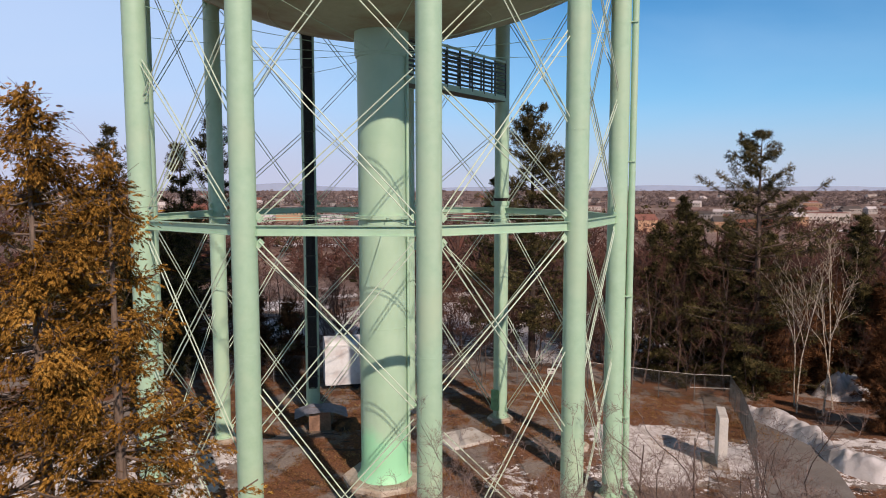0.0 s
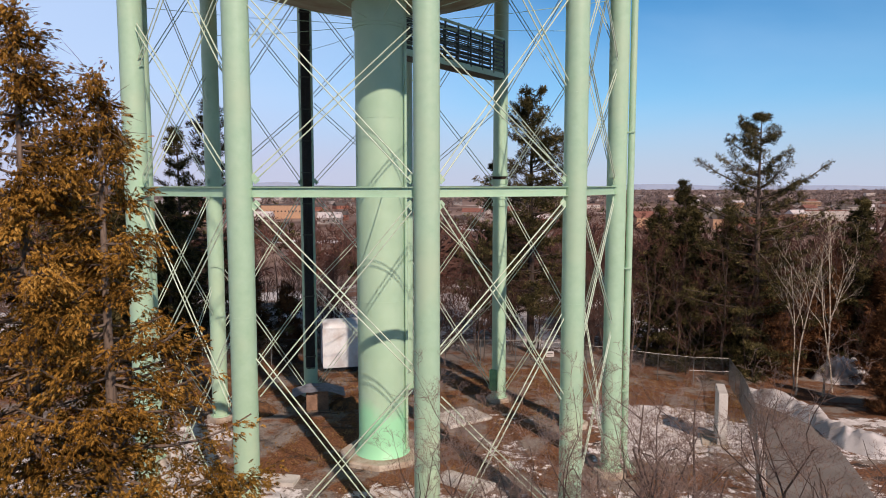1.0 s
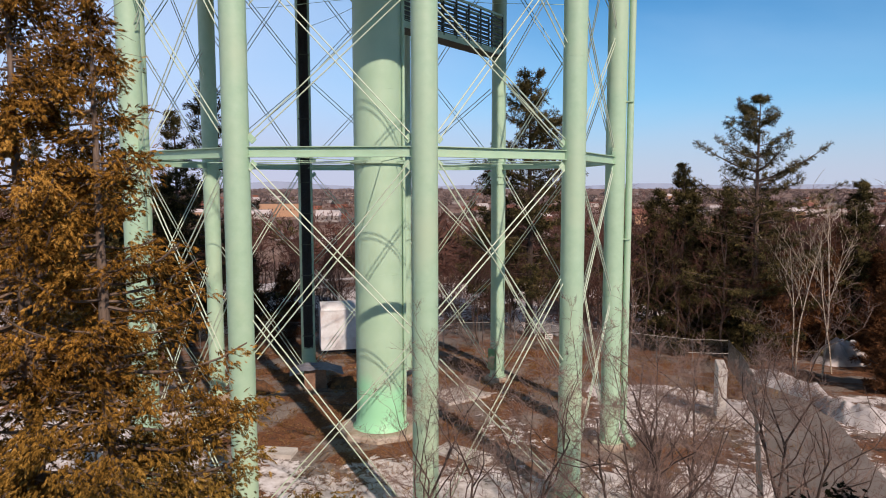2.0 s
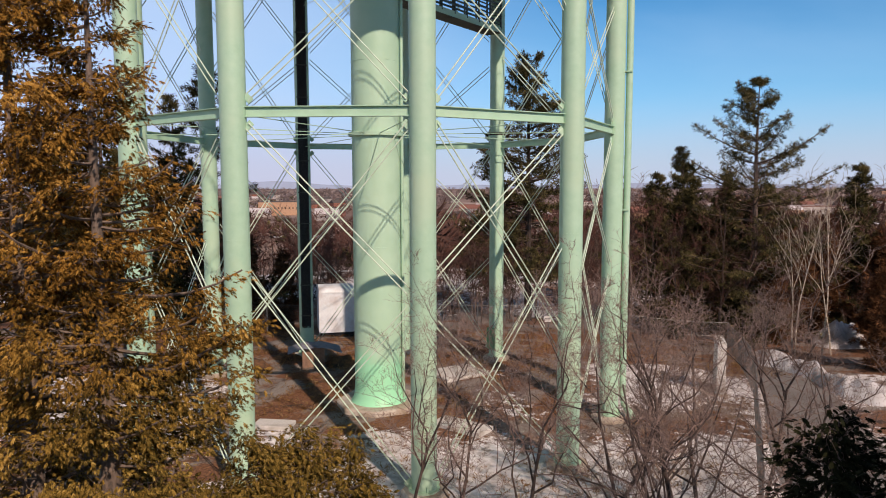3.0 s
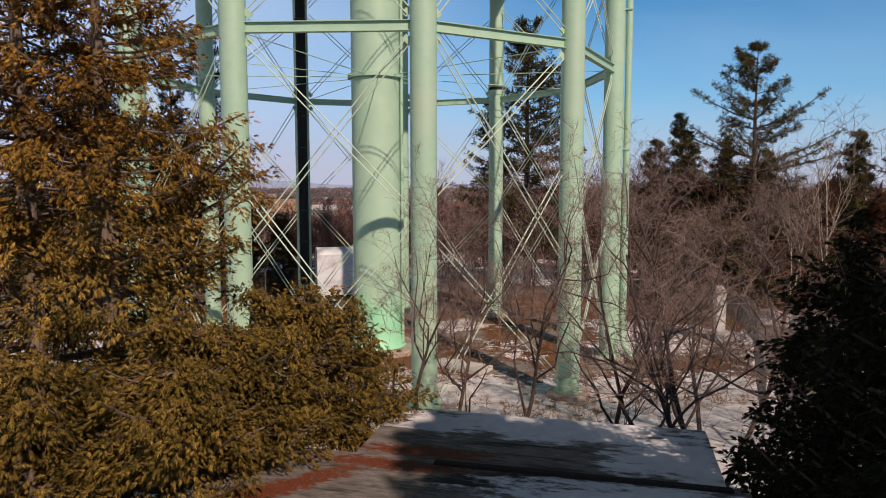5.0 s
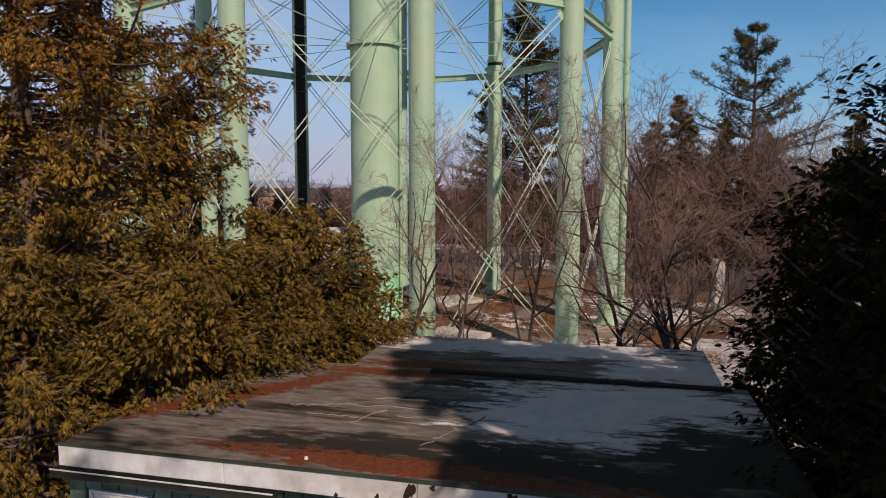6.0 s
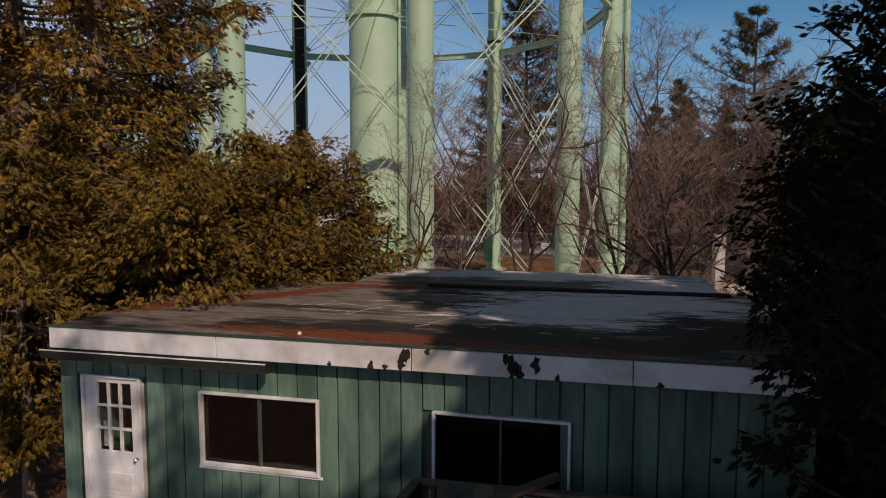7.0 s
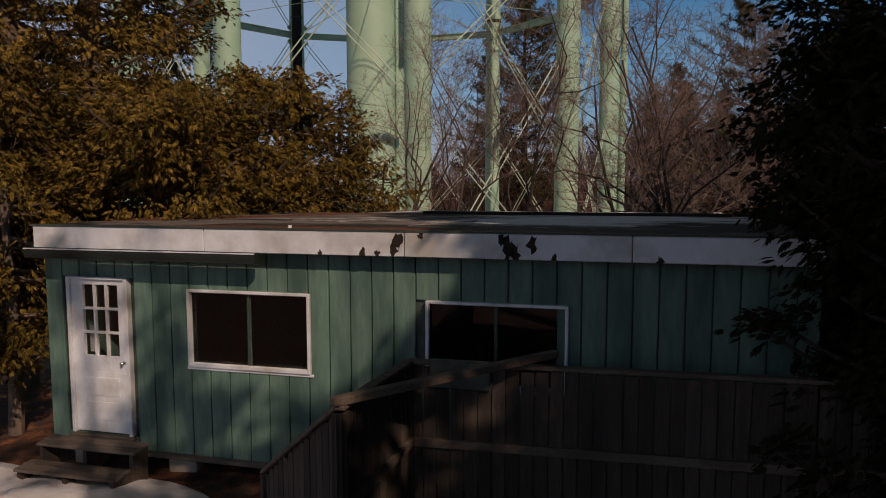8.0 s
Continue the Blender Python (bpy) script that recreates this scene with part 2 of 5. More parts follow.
def roof_material(name, snow, litter, wet_shade=(), ragged=1.9):
    """Weathered felt with wetted streaks; thin melting snow and fallen needles lie in soft-edged patches.
    snow, litter and dark felt (damp, with tree shade painted in): rows of centre x, y and radii x, y, turn in degrees."""
    m, t, b = nodes_of(name, 0.8)
    c = coords_of(t)
    fine = noise_node(t, coords_of(t, (1.2, 4.5, 1)), 2.2, 7.0, 0.7)
    streak = noise_node(t, coords_of(t, (0.35, 2.4, 1)), 1.1, 6.0, 0.65)
    col = ramp_node(t, fine, [(0.3, (0.085, 0.074, 0.066)), (0.52, (0.19, 0.17, 0.155)), (0.72, (0.34, 0.31, 0.285))])
    col = mix_node(t, ramp_node(t, streak, [(0.50, (0, 0, 0)), (0.62, (1, 1, 1))]), col, (0.026, 0.021, 0.018))

    def mask(rows, noise_fac):
        total = None
        for x, y, rx, ry, turn in rows:
            mp = t.nodes.new("ShaderNodeMapping")
            mp.vector_type = "TEXTURE"
            mp.inputs["Location"].default_value, mp.inputs["Rotation"].default_value, mp.inputs["Scale"].default_value = (x, y, 3.1), (0, 0, radians(turn)), (rx, ry, 50)
            t.links.new(c, mp.inputs["Vector"])
            ln = t.nodes.new("ShaderNodeVectorMath")
            ln.operation = "LENGTH"
            t.links.new(mp.outputs[0], ln.inputs[0])
            if total is None:
                total = ln.outputs["Value"]
            else:
                mn = t.nodes.new("ShaderNodeMath")
                mn.operation = "MINIMUM"
                t.links.new(total, mn.inputs[0])
                t.links.new(ln.outputs["Value"], mn.inputs[1])
                total = mn.outputs[0]
        ad = t.nodes.new("ShaderNodeMath")
        ad.operation = "MULTIPLY_ADD"
        t.links.new(noise_fac, ad.inputs[0])
        ad.inputs[1].default_value = ragged * 2
        t.links.new(total, ad.inputs[2])
        return ramp_node(t, scaled(ad.outputs[0]), [(0.47, (1, 1, 1)), (0.53, (0, 0, 0))])

    def scaled(v):
        q = t.nodes.new("ShaderNodeMath")
        q.operation = "MULTIPLY"
        q.inputs[1].default_value = 0.5 / (1 + ragged)
        t.links.new(v, q.inputs[0])
        return q.outputs[0]

    # dark patches: damp felt with the trees' shade painted into the colour
    if wet_shade:
        col = mix_node(t, mask(wet_shade, noise_node(t, coords_of(t, (0.6, 1.8, 1)), 1.3, 7.0, 0.7)), col, (0.020, 0.017, 0.015))
    rust = ramp_node(t, noise_node(t, c, 20.0, 5.0, 0.7), [(0.3, (0.07, 0.016, 0.006)), (0.7, (0.27, 0.068, 0.026))])
    white = ramp_node(t, noise_node(t, c, 3.0, 6.0, 0.7), [(0.3, (0.70, 0.71, 0.74)), (0.7, (0.91, 0.92, 0.95))])
    if litter:
        col = mix_node(t, mask(litter, noise_node(t, coords_of(t, (0.8, 1.6, 1)), 4.5, 8.0, 0.75)), col, rust)
    if snow:
        col = mix_node(t, mask(snow, noise_node(t, coords_of(t, (0.7, 2.0, 1)), 1.6, 8.0, 0.72)), col, white)
    t.links.new(col, b.inputs["Base Color"])
    bump_node(t, b, fine, 0.4, 0.012)
    return m


ROOFING = roof_material("weathered_roofing_felt", [(7.0, 3.4, 2.2, 1.0, 0), (6.1, 2.4, 1.5, 1.05, 10)], [(0.75, 2.25, 2.3, 0.32, 48), (2.9, 4.15, 1.5, 0.25, 0), (4.4, 0.15, 2.6, 0.26, -3)], [(7.9, 1.5, 1.9, 1.5, 0), (5.4, 0.55, 3.4, 0.5, -2), (5.4, 3.9, 1.6, 0.5, 0)])
ROOFING_REAR = roof_material("snowy_roofing_felt", [(5.2, 6.9, 3.4, 0.8, 0), (7.9, 5.6, 1.3, 1.0, 0), (2.9, 6.6, 0.8, 0.5, 0)], [(3.2, 5.0, 1.2, 0.3, 0)])
SEALANT = surface("pale_sealant", (0.20, 0.19, 0.18), (0.32, 0.305, 0.29), grain=8.0, rough=0.8)
MOULD = surface("rotting_litter", (0.06, 0.028, 0.014), (0.30, 0.135, 0.05), grain=5.0, patch=0.9, rough=0.95, bump=0.9, depth=0.06, stain=(0.04, 0.025, 0.018), amount=0.5)
WOOD = surface("weathered_dark_wood", (0.042, 0.030, 0.024), (0.105, 0.078, 0.062), grain=9.0, patch=1.2, rough=0.95, bump=0.4, stretch=(6, 6, 0.5), stain=(0.04, 0.03, 0.025), amount=0.4, vary=0.3)
WOOD_LYING = surface("weathered_board", (0.095, 0.072, 0.055), (0.21, 0.165, 0.13), grain=9.0, patch=1.2, rough=0.9, bump=0.4, stretch=(0.6, 6, 6), stain=(0.09, 0.065, 0.05), amount=0.4)
GLASS = glass_material("window_glass")
DRY_GRASS = leaf_material("dry_grass", [(0.1, (0.10, 0.045, 0.018)), (0.5, (0.27, 0.14, 0.055)), (0.9, (0.44, 0.30, 0.15))], 0.2)
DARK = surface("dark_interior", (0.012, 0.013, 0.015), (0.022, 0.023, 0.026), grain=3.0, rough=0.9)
CURTAIN = surface("pale_curtain_cloth", (0.30, 0.30, 0.30), (0.5, 0.5, 0.48), grain=14.0, rough=0.9)
CHROME = surface("worn_chrome", (0.45, 0.45, 0.45), (0.6, 0.6, 0.6), grain=10.0, rough=0.3, metal=1.0, bump=0.05)
FIBREGLASS = surface("white_fibreglass", (0.58, 0.62, 0.63), (0.71, 0.75, 0.76), grain=3.0, patch=0.6, rough=0.55, bump=0.05, stain=(0.5, 0.46, 0.44), amount=0.4)
ORANGE_CRATE = surface("faded_brown_plywood", (0.20, 0.11, 0.07), (0.30, 0.18, 0.12), grain=7.0, rough=0.85)
TARP = surface("grey_tarpaulin", (0.16, 0.17, 0.20), (0.27, 0.28, 0.32), grain=5.0, rough=0.6, bump=0.5, depth=0.03)


# ---- mesh helpers ----
class Geo:
    """Vertices and faces of one mesh while it is made."""

    def __init__(self):
        self.v, self.f = [], []

    def add(self, verts, faces):
        o = len(self.v)
        self.v.extend(verts)
        self.f.extend([tuple(o + i for i in f) for f in faces])

    def box(self, c, s, m=None, bevel=0.0):
        x, y, z = (k / 2 for k in s)
        if bevel:
            b = min(bevel, x * 0.9, y * 0.9, z * 0.9)
            ring = [(x - b, -y), (x, -y + b), (x, y - b), (x - b, y), (-x + b, y), (-x, y - b), (-x, -y + b), (-x + b, -y)]
            inner = [(px * (x - b) / x, py * (y - b) / y) for px, py in ring]
            v = [(*p, -z) for p in inner] + [(*p, -z + b) for p in ring] + [(*p, z - b) for p in ring] + [(*p, z) for p in inner]
            f = [tuple(reversed(range(8))), tuple(range(24, 32))]
            f += [(8 * k + i, 8 * k + (i + 1) % 8, 8 * k + 8 + (i + 1) % 8, 8 * k + 8 + i) for k in range(3) for i in range(8)]
        else:
            v = [(i * x, j * y, k * z) for k in (-1, 1) for i, j in ((-1, -1), (1, -1), (1, 1), (-1, 1))]
            f = [(3, 2, 1, 0), (4, 5, 6, 7), (0, 1, 5, 4), (1, 2, 6, 5), (2, 3, 7, 6), (3, 0, 4, 7)]
        at = Matrix.Translation(c) @ (m or Matrix())
        self.add([tuple(at @ Vector(p)) for p in v], f)
        return self

    def tube(self, pts, radii, n=8, cap=True):
        pts = [Vector(p) for p in pts]
        if isinstance(radii, (int, float)):
            radii = [radii] * len(pts)
        verts = []
        side = None
        for i, p in enumerate(pts):
            d = (pts[min(i + 1, len(pts) - 1)] - pts[max(i - 1, 0)]).normalized()
            if side is None:
                side = d.cross(Vector((0, 0, 1)) if abs(d.z) < 0.9 else Vector((1, 0, 0))).normalized()
            side = (side - d * side.dot(d)).normalized()
            up = d.cross(side)
            verts += [tuple(p + (side * math.cos(2 * math.pi * k / n) + up * math.sin(2 * math.pi * k / n)) * radii[i]) for k in range(n)]
        faces = [(i * n + k, i * n + (k + 1) % n, (i + 1) * n + (k + 1) % n, (i + 1) * n + k) for i in range(len(pts) - 1) for k in range(n)]
        if cap:
            faces += [tuple(reversed(range(n))), tuple((len(pts) - 1) * n + k for k in range(n))]
        self.add(verts, faces)
        return self

    def lathe(self, profile, n=48, at=(0, 0, 0), closed=False):
        verts = [(at[0] + r * math.cos(2 * math.pi * k / n), at[1] + r * math.sin(2 * math.pi * k / n), at[2] + z) for r, z in profile for k in range(n)]
        faces = [(i * n + k, i * n + (k + 1) % n, (i + 1) * n + (k + 1) % n, (i + 1) * n + k) for i in range(len(profile) - 1) for k in range(n)]
        if closed:
            faces += [tuple(reversed(range(n))), tuple((len(profile) - 1) * n + k for k in range(n))]
        self.add(verts, faces)
        return self

    def mesh(self, name, smooth=False):
        d = bpy.data.meshes.new(name)
        d.from_pydata(self.v, [], self.f)
        if smooth:
            d.shade_smooth()
            d.set_sharp_from_angle(angle=radians(40))
        d.update()
        return d


def tri_mesh(name, v, f, smooth=False):
    """A mesh of triangles from arrays."""
    d = bpy.data.meshes.new(name)
    d.vertices.add(len(v))
    d.vertices.foreach_set("co", np.ascontiguousarray(v, dtype=np.float32).ravel())
    d.loops.add(len(f) * 3)
    d.loops.foreach_set("vertex_index", np.ascontiguousarray(f, dtype=np.int32).ravel())
    d.polygons.add(len(f))
    d.polygons.foreach_set("loop_start", np.arange(0, len(f) * 3, 3, dtype=np.int32))
    d.update(calc_edges=True)
    d.validate()
    if smooth:
        d.shade_smooth()
    return d


def part(name, geo, material, parent=None, label="", smooth=False, at=None):
    data = geo.mesh(name, smooth) if isinstance(geo, Geo) else geo
    if not data.materials:
        data.materials.append(material)
    ob = new(name, data)
    if parent:
        ob.parent = parent
    if at is not None:
        ob.matrix_basis = at
    if label:
        ob["label"] = label
    return ob


def thing(name, at, label, category, group="", kind=""):
    ob = new(name)
    ob.matrix_basis = at if isinstance(at, Matrix) else Matrix.Translation(at)
    ob.empty_display_size = 0.3
    return tagged(ob, label, category, group, kind)


def smooth(a, b, x):
    k = min(1.0, max(0.0, (x - a) / (b - a)))
    return k * k * (3 - 2 * k)


def gz(x, y):
    """Height of the ground."""
    r = math.hypot(x - 2, y - 25)
    z = -1.1 * smooth(12, 33, y) - 1.4 * smooth(36, 58, y) * smooth(6, 25, x) - 0.3 * smooth(45, 60, y)
    z -= 17 * smooth(45, 260, r) - 6.0 * smooth(700, 2500, r)
    near = 1 - smooth(80, 200, r)
    z += 0.16 * near * noise.noise((x * 0.11, y * 0.11, 3.0)) + 0.05 * near * noise.noise((x * 0.6, y * 0.6, 7.0))
    return z + (1 - near) * 2.5 * noise.noise((x * 0.004, y * 0.004, 1.0))


# ---- ground ----
def snow_cover(x, y):
    """How much old snow lies at a place, 0 to 1."""
    k = 0.42 + 0.55 * noise.noise((x * 0.09, y * 0.09, 11.0)) + 0.25 * noise.noise((x * 0.3, y * 0.3, 5.0))
    k += 0.38 * smooth(13, 20, y) * (1 - smooth(27, 33, y)) * smooth(-4, 2, x) * (1 - smooth(16, 22, x))
    k += 0.50 * smooth(38, 41, y) * (1 - smooth(48, 51, y)) * smooth(9, 12, x) * (1 - smooth(18, 20, x))
    k -= 0.30 * smooth(29, 32, y) * (1 - smooth(36, 39, y)) * smooth(8, 11, x) * (1 - smooth(16, 18, x))
    k += 0.24 * smooth(24, 28, y) * (1 - smooth(38, 43, y)) * smooth(-1, 3, x) * (1 - smooth(12, 16, x))
    k -= 0.5 * smooth(45, 49, y) * (1 - smooth(60, 66, y))
    k -= 0.35 * smooth(-14, -10, x) * (1 - smooth(-1, 3, x)) * smooth(33, 36, y) * (1 - smooth(47, 52, y))
    k -= 0.6 * (1 - smooth(8, 14, y))
    k -= 0.22 * smooth(58, 61, y) * (1 - smooth(62, 66, y))
    k -= 0.4 * smooth(100, 180, y)
    return min(1.0, max(0.0, k))


def ground_material():
    m, t, b = nodes_of("patchy_snow_and_litter", 0.9)
    c = coords_of(t)
    fine, mid, broad = noise_node(t, c, 9.0, 6.0, 0.7), noise_node(t, c, 1.6, 6.0, 0.65), noise_node(t, c, 0.33, 6.0, 0.65)
    litter = ramp_node(t, fine, [(0.3, (0.028, 0.013, 0.008)), (0.48, (0.14, 0.055, 0.024)), (0.72, (0.39, 0.175, 0.07))])
    grit = ramp_node(t, fine, [(0.3, (0.13, 0.105, 0.09)), (0.7, (0.33, 0.29, 0.255))])
    soil = mix_node(t, ramp_node(t, broad, [(0.48, (0, 0, 0)), (0.56, (1, 1, 1))]), litter, grit)
    black = noise_node(t, coords_of(t, (1, 1.8, 1)), 0.55, 7.0, 0.7)
    soil = mix_node(t, ramp_node(t, black, [(0.56, (0, 0, 0)), (0.66, (1, 1, 1))]), soil, (0.030, 0.022, 0.018))
    y = t.nodes.new("ShaderNodeAttribute")
    y.attribute_name = "yard"
    bed = ramp_node(t, noise_node(t, c, 3.0, 7.0, 0.75), [(0.35, (0.022, 0.013, 0.009)), (0.5, (0.075, 0.03, 0.016)), (0.62, (0.24, 0.085, 0.03)), (0.78, (0.42, 0.19, 0.08))])
    soil = mix_node(t, y.outputs["Fac"], soil, bed)
    # far fields: tan and snowy patches, lightened with distance in place of haze
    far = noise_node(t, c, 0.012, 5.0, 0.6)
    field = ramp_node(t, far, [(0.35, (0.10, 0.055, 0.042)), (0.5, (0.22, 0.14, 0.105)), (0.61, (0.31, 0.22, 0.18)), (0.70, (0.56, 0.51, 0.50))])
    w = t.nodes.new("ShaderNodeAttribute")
    w.attribute_name = "hazed_field"
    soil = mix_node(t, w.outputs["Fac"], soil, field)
    snow = ramp_node(t, mid, [(0.3, (0.38, 0.35, 0.33)), (0.5, (0.63, 0.60, 0.59)), (0.66, (0.85, 0.84, 0.85))])
    a = t.nodes.new("ShaderNodeAttribute")
    a.attribute_name = "snow"
    s = t.nodes.new("ShaderNodeMath")
    s.operation = "MULTIPLY_ADD"
    s.inputs[1].default_value = 0.75
    t.links.new(mid, s.inputs[0])
    t.links.new(a.outputs["Fac"], s.inputs[2])
    u = t.nodes.new("ShaderNodeMath")
    u.operation = "MULTIPLY_ADD"
    u.inputs[1].default_value = 0.35
    t.links.new(fine, u.inputs[0])
    t.links.new(s.outputs[0], u.inputs[2])
    cover = ramp_node(t, u.outputs[0], [(0.97, (0, 0, 0)), (1.0, (1, 1, 1))])
    t.links.new(mix_node(t, cover, soil, snow), b.inputs["Base Color"])
    bump_node(t, b, mid, 0.5, 0.08)
    return m


def spread(lo, hi, step, far, grow):
    k = list(np.arange(lo, hi + 1e-6, step))
    s = step
    while k[-1] < far:
        s *= grow
        k.append(k[-1] + s)
    s = step
    while k[0] > -far:
        s *= grow
        k.insert(0, k[0] - s)
    return k


xs, ys = spread(-26, 36, 0.5, 4300, 1.22), spread(2, 62, 0.5, 4300, 1.22)
gv = [(x, y, gz(x, y)) for y in ys for x in xs]
nx = len(xs)
gf = [(j * nx + i, j * nx + i + 1, (j + 1) * nx + i + 1, (j + 1) * nx + i) for j in range(len(ys) - 1) for i in range(nx - 1)]
gd = bpy.data.meshes.new("ground")
gd.from_pydata(gv, [], gf)
gd.attributes.new("snow", "FLOAT", "POINT").data.foreach_set("value", [snow_cover(x, y) for x, y, z in gv])
gd.attributes.new("hazed_field", "FLOAT", "POINT").data.foreach_set("value", [smooth(110, 190, math.hypot(x, y)) for x, y, z in gv])
gd.attributes.new("yard", "FLOAT", "POINT").data.foreach_set("value", [1 - smooth(13, 16, y) for x, y, z in gv])
gd.shade_smooth()
gd.materials.append(ground_material())
tagged(new("ground", gd), "patchy old snow over russet leaf litter and grit", "ground", kind="structure")


def ribbon(left, right, thick, lift=0.03, n=24, rough=0.0):
    """A strip between two edges that follows the ground."""
    def along(e, k):
        k *= len(e) - 1
        i = min(int(k), len(e) - 2)
        return Vector(e[i]).lerp(Vector(e[i + 1]), k - i)
    g = Geo()
    m = 14
    rows = []
    for i in range(n + 1):
        a, b = along(left, i / n), along(right, i / n)
        rows.append([a.lerp(b, j / m) for j in range(m + 1)])
    v = [(p.x, p.y, gz(p.x, p.y) + lift + thick * math.sin(math.pi * j / m) * (1 + rough * (noise.noise((p.x * 0.45, p.y * 0.45, 2.0)) + 0.5 * noise.noise((p.x * 1.9, p.y * 1.9, 4.0))))) for r in rows for j, p in enumerate(r)]
    f = [(i * (m + 1) + j, i * (m + 1) + j + 1, (i + 1) * (m + 1) + j + 1, (i + 1) * (m + 1) + j) for i in range(n) for j in range(m)]
    g.add(v, f)
    return g


road = part("road", ribbon([(12, 22), (16.4, 33.3), (19.2, 39.6), (21.6, 46), (23.8, 52.4)], [(18.5, 22), (22.0, 34.6), (23.6, 40.2), (24.5, 44.6), (24.3, 52.0)], 0.02, 0.05), ASPHALT, smooth=True)
tagged(road, "worn grey asphalt lane beside the wire fence", "road", kind="structure")
bank = part("snow_bank", ribbon([(23.9, 52.6), (24.3, 48.4), (24.4, 44.2), (23.5, 40.8), (23.5, 39.0), (24.5, 37.6), (28.5, 36.6), (33.0, 35.5)], [(25.0, 54.8), (27.4, 52.6), (26.9, 47.6), (26.0, 43.8), (25.7, 42.0), (26.4, 40.8), (29.5, 40.0), (34.0, 39.0)], 0.9, -0.1, n=120, rough=0.5), DIRTY_SNOW, smooth=True)
tagged(bank, "dirty ploughed snow bank along the lane edge", "snow bank")


def mound(name, c, rx, ry, h, material, label, category, seed, turn=0.0, n=28):
    """A low uneven heap on the ground."""
    g = Geo()
    v, f = [], []
    for j in range(9):
        r = j / 8
        for i in range(n):
            a = 2 * math.pi * i / n
            w = r * (1 + 0.22 * noise.noise((math.cos(a) * 1.5, math.sin(a) * 1.5, seed)) + 0.12 * noise.noise((math.cos(a) * 5, math.sin(a) * 5, seed)))
            x, y = rx * w * math.cos(a), ry * w * math.sin(a)
            x, y = c[0] + x * math.cos(turn) - y * math.sin(turn), c[1] + x * math.sin(turn) + y * math.cos(turn)
            v.append((x, y, gz(x, y) - 0.05 + h * (1 - r * r) * (0.8 + 0.5 * noise.noise((x, y, seed)) + 0.25 * noise.noise((x * 3, y * 3, seed)))))
    f = [(j * n + i, j * n + (i + 1) % n, (j + 1) * n + (i + 1) % n, (j + 1) * n + i) for j in range(8) for i in range(n)]
    g.add(v, f)
    ob = part(name, g, material, smooth=True)
    return tagged(ob, label, category)


mound("snow_drift", (-4.5, 7.15), 3.3, 1.7, 0.48, SNOW, "smooth grey snow heap in front of the wooden steps", "snow heap", 3.0, -0.40)
mound("snow_drift", (35.2, 59.4), 2.5, 1.8, 2.4, DIRTY_SNOW, "uneven dirty snow heap at the edge of the wood", "snow heap", 9.0)
for x, y, a, b, h in ((-12.4, 45.6, 1.5, 1.0, 0.8), (-6.5, 47.2, 1.6, 1.1, 0.7), (-10.6, 48.6, 1.3, 0.9, 0.6)):
    mound("earth_mound", (x, y), a, b, h, MOULD, "low heap of rust-coloured litter under the tower", "heap", x)

# ---- the water tower ----
CX, CY, RING, PHASE, LEGS = -3.364, 38.374, 12.694, -19.83, 11
GIRT = 14.05


def leg_place(k):
    a = radians(PHASE + 360 / LEGS * k)
    return CX + RING * math.sin(a), CY - RING * math.cos(a)


tower = thing("water_tower", (CX, CY, -1.1), "pale green steel water tower on eleven round legs", "water tower")
INV = Matrix.Translation((-CX, -CY, 1.1))


def tpart(name, geo, material, label="", smooth=True, parent=None):
    return part(name, geo, material, parent or tower, label, smooth, INV if parent is None else None)


for k in range(LEGS):
    x, y = leg_place(k)
    base = gz(x, y) + 0.35
    g = Geo().lathe([(0.50, base), (0.50, 9.2), (0.505, 9.201), (0.505, 9.25), (0.50, 9.251), (0.50, 18.1), (0.505, 18.101), (0.505, 18.15), (0.50, 18.151), (0.50, 33)], 28, (x, y, 0))
    leg = tpart("leg", g, GREEN)
    foot = Geo().lathe([(0.0, base + 0.02), (0.62, base + 0.02), (0.62, base - 0.06), (0.0, base - 0.06)], 24, (x, y, 0))
    away = Vector((x - CX, y - CY, 0)).normalized()
    side = Vector((-away.y, away.x, 0))
    for d in (away, -away, side, -side):
        p = Vector((x, y, 0)) + d * 0.53
        foot.box((p.x, p.y, base + 0.12), (0.12, 0.03, 0.22), Matrix.Rotation(math.atan2(d.y, d.x), 4, "Z"))
    part("base_plate", foot, GREEN, leg)
    pad = Geo().lathe([(0.0, base - 0.05), (0.86, base - 0.05), (0.92, base - 0.12), (0.98, base - 0.9), (0.0, base - 0.9)], 8, (x, y, 0))
    tpart("footing", pad, CONCRETE, "tan concrete footing", False)

# one leg carries clamped collars round its girt joint and a hatch at its foot
x, y = leg_place(5)
for z, r, h in ((15.05, 0.57, 0.10), (14.55, 0.55, 0.16), (13.45, 0.55, 0.12), (12.95, 0.57, 0.10)):
    tpart("clamp_band", Geo().lathe([(0.49, z - h), (r, z - h), (r, z + h), (0.49, z + h)], 28, (x, y, 0)), GREEN)
tpart("rusty_joint", Geo().lathe([(0.49, 14.62), (0.54, 14.64), (0.54, 14.9), (0.49, 14.92)], 28, (x, y, 0)), RUST, "rust-stained joint above the girt")
tpart("hatch", Geo().box((x - 0.42, y - 0.46, 0.45), (0.62, 0.14, 1.55), Matrix.Rotation(-0.5, 4, "Z"), 0.06), HATCH, "green hatch plate at the leg's foot")

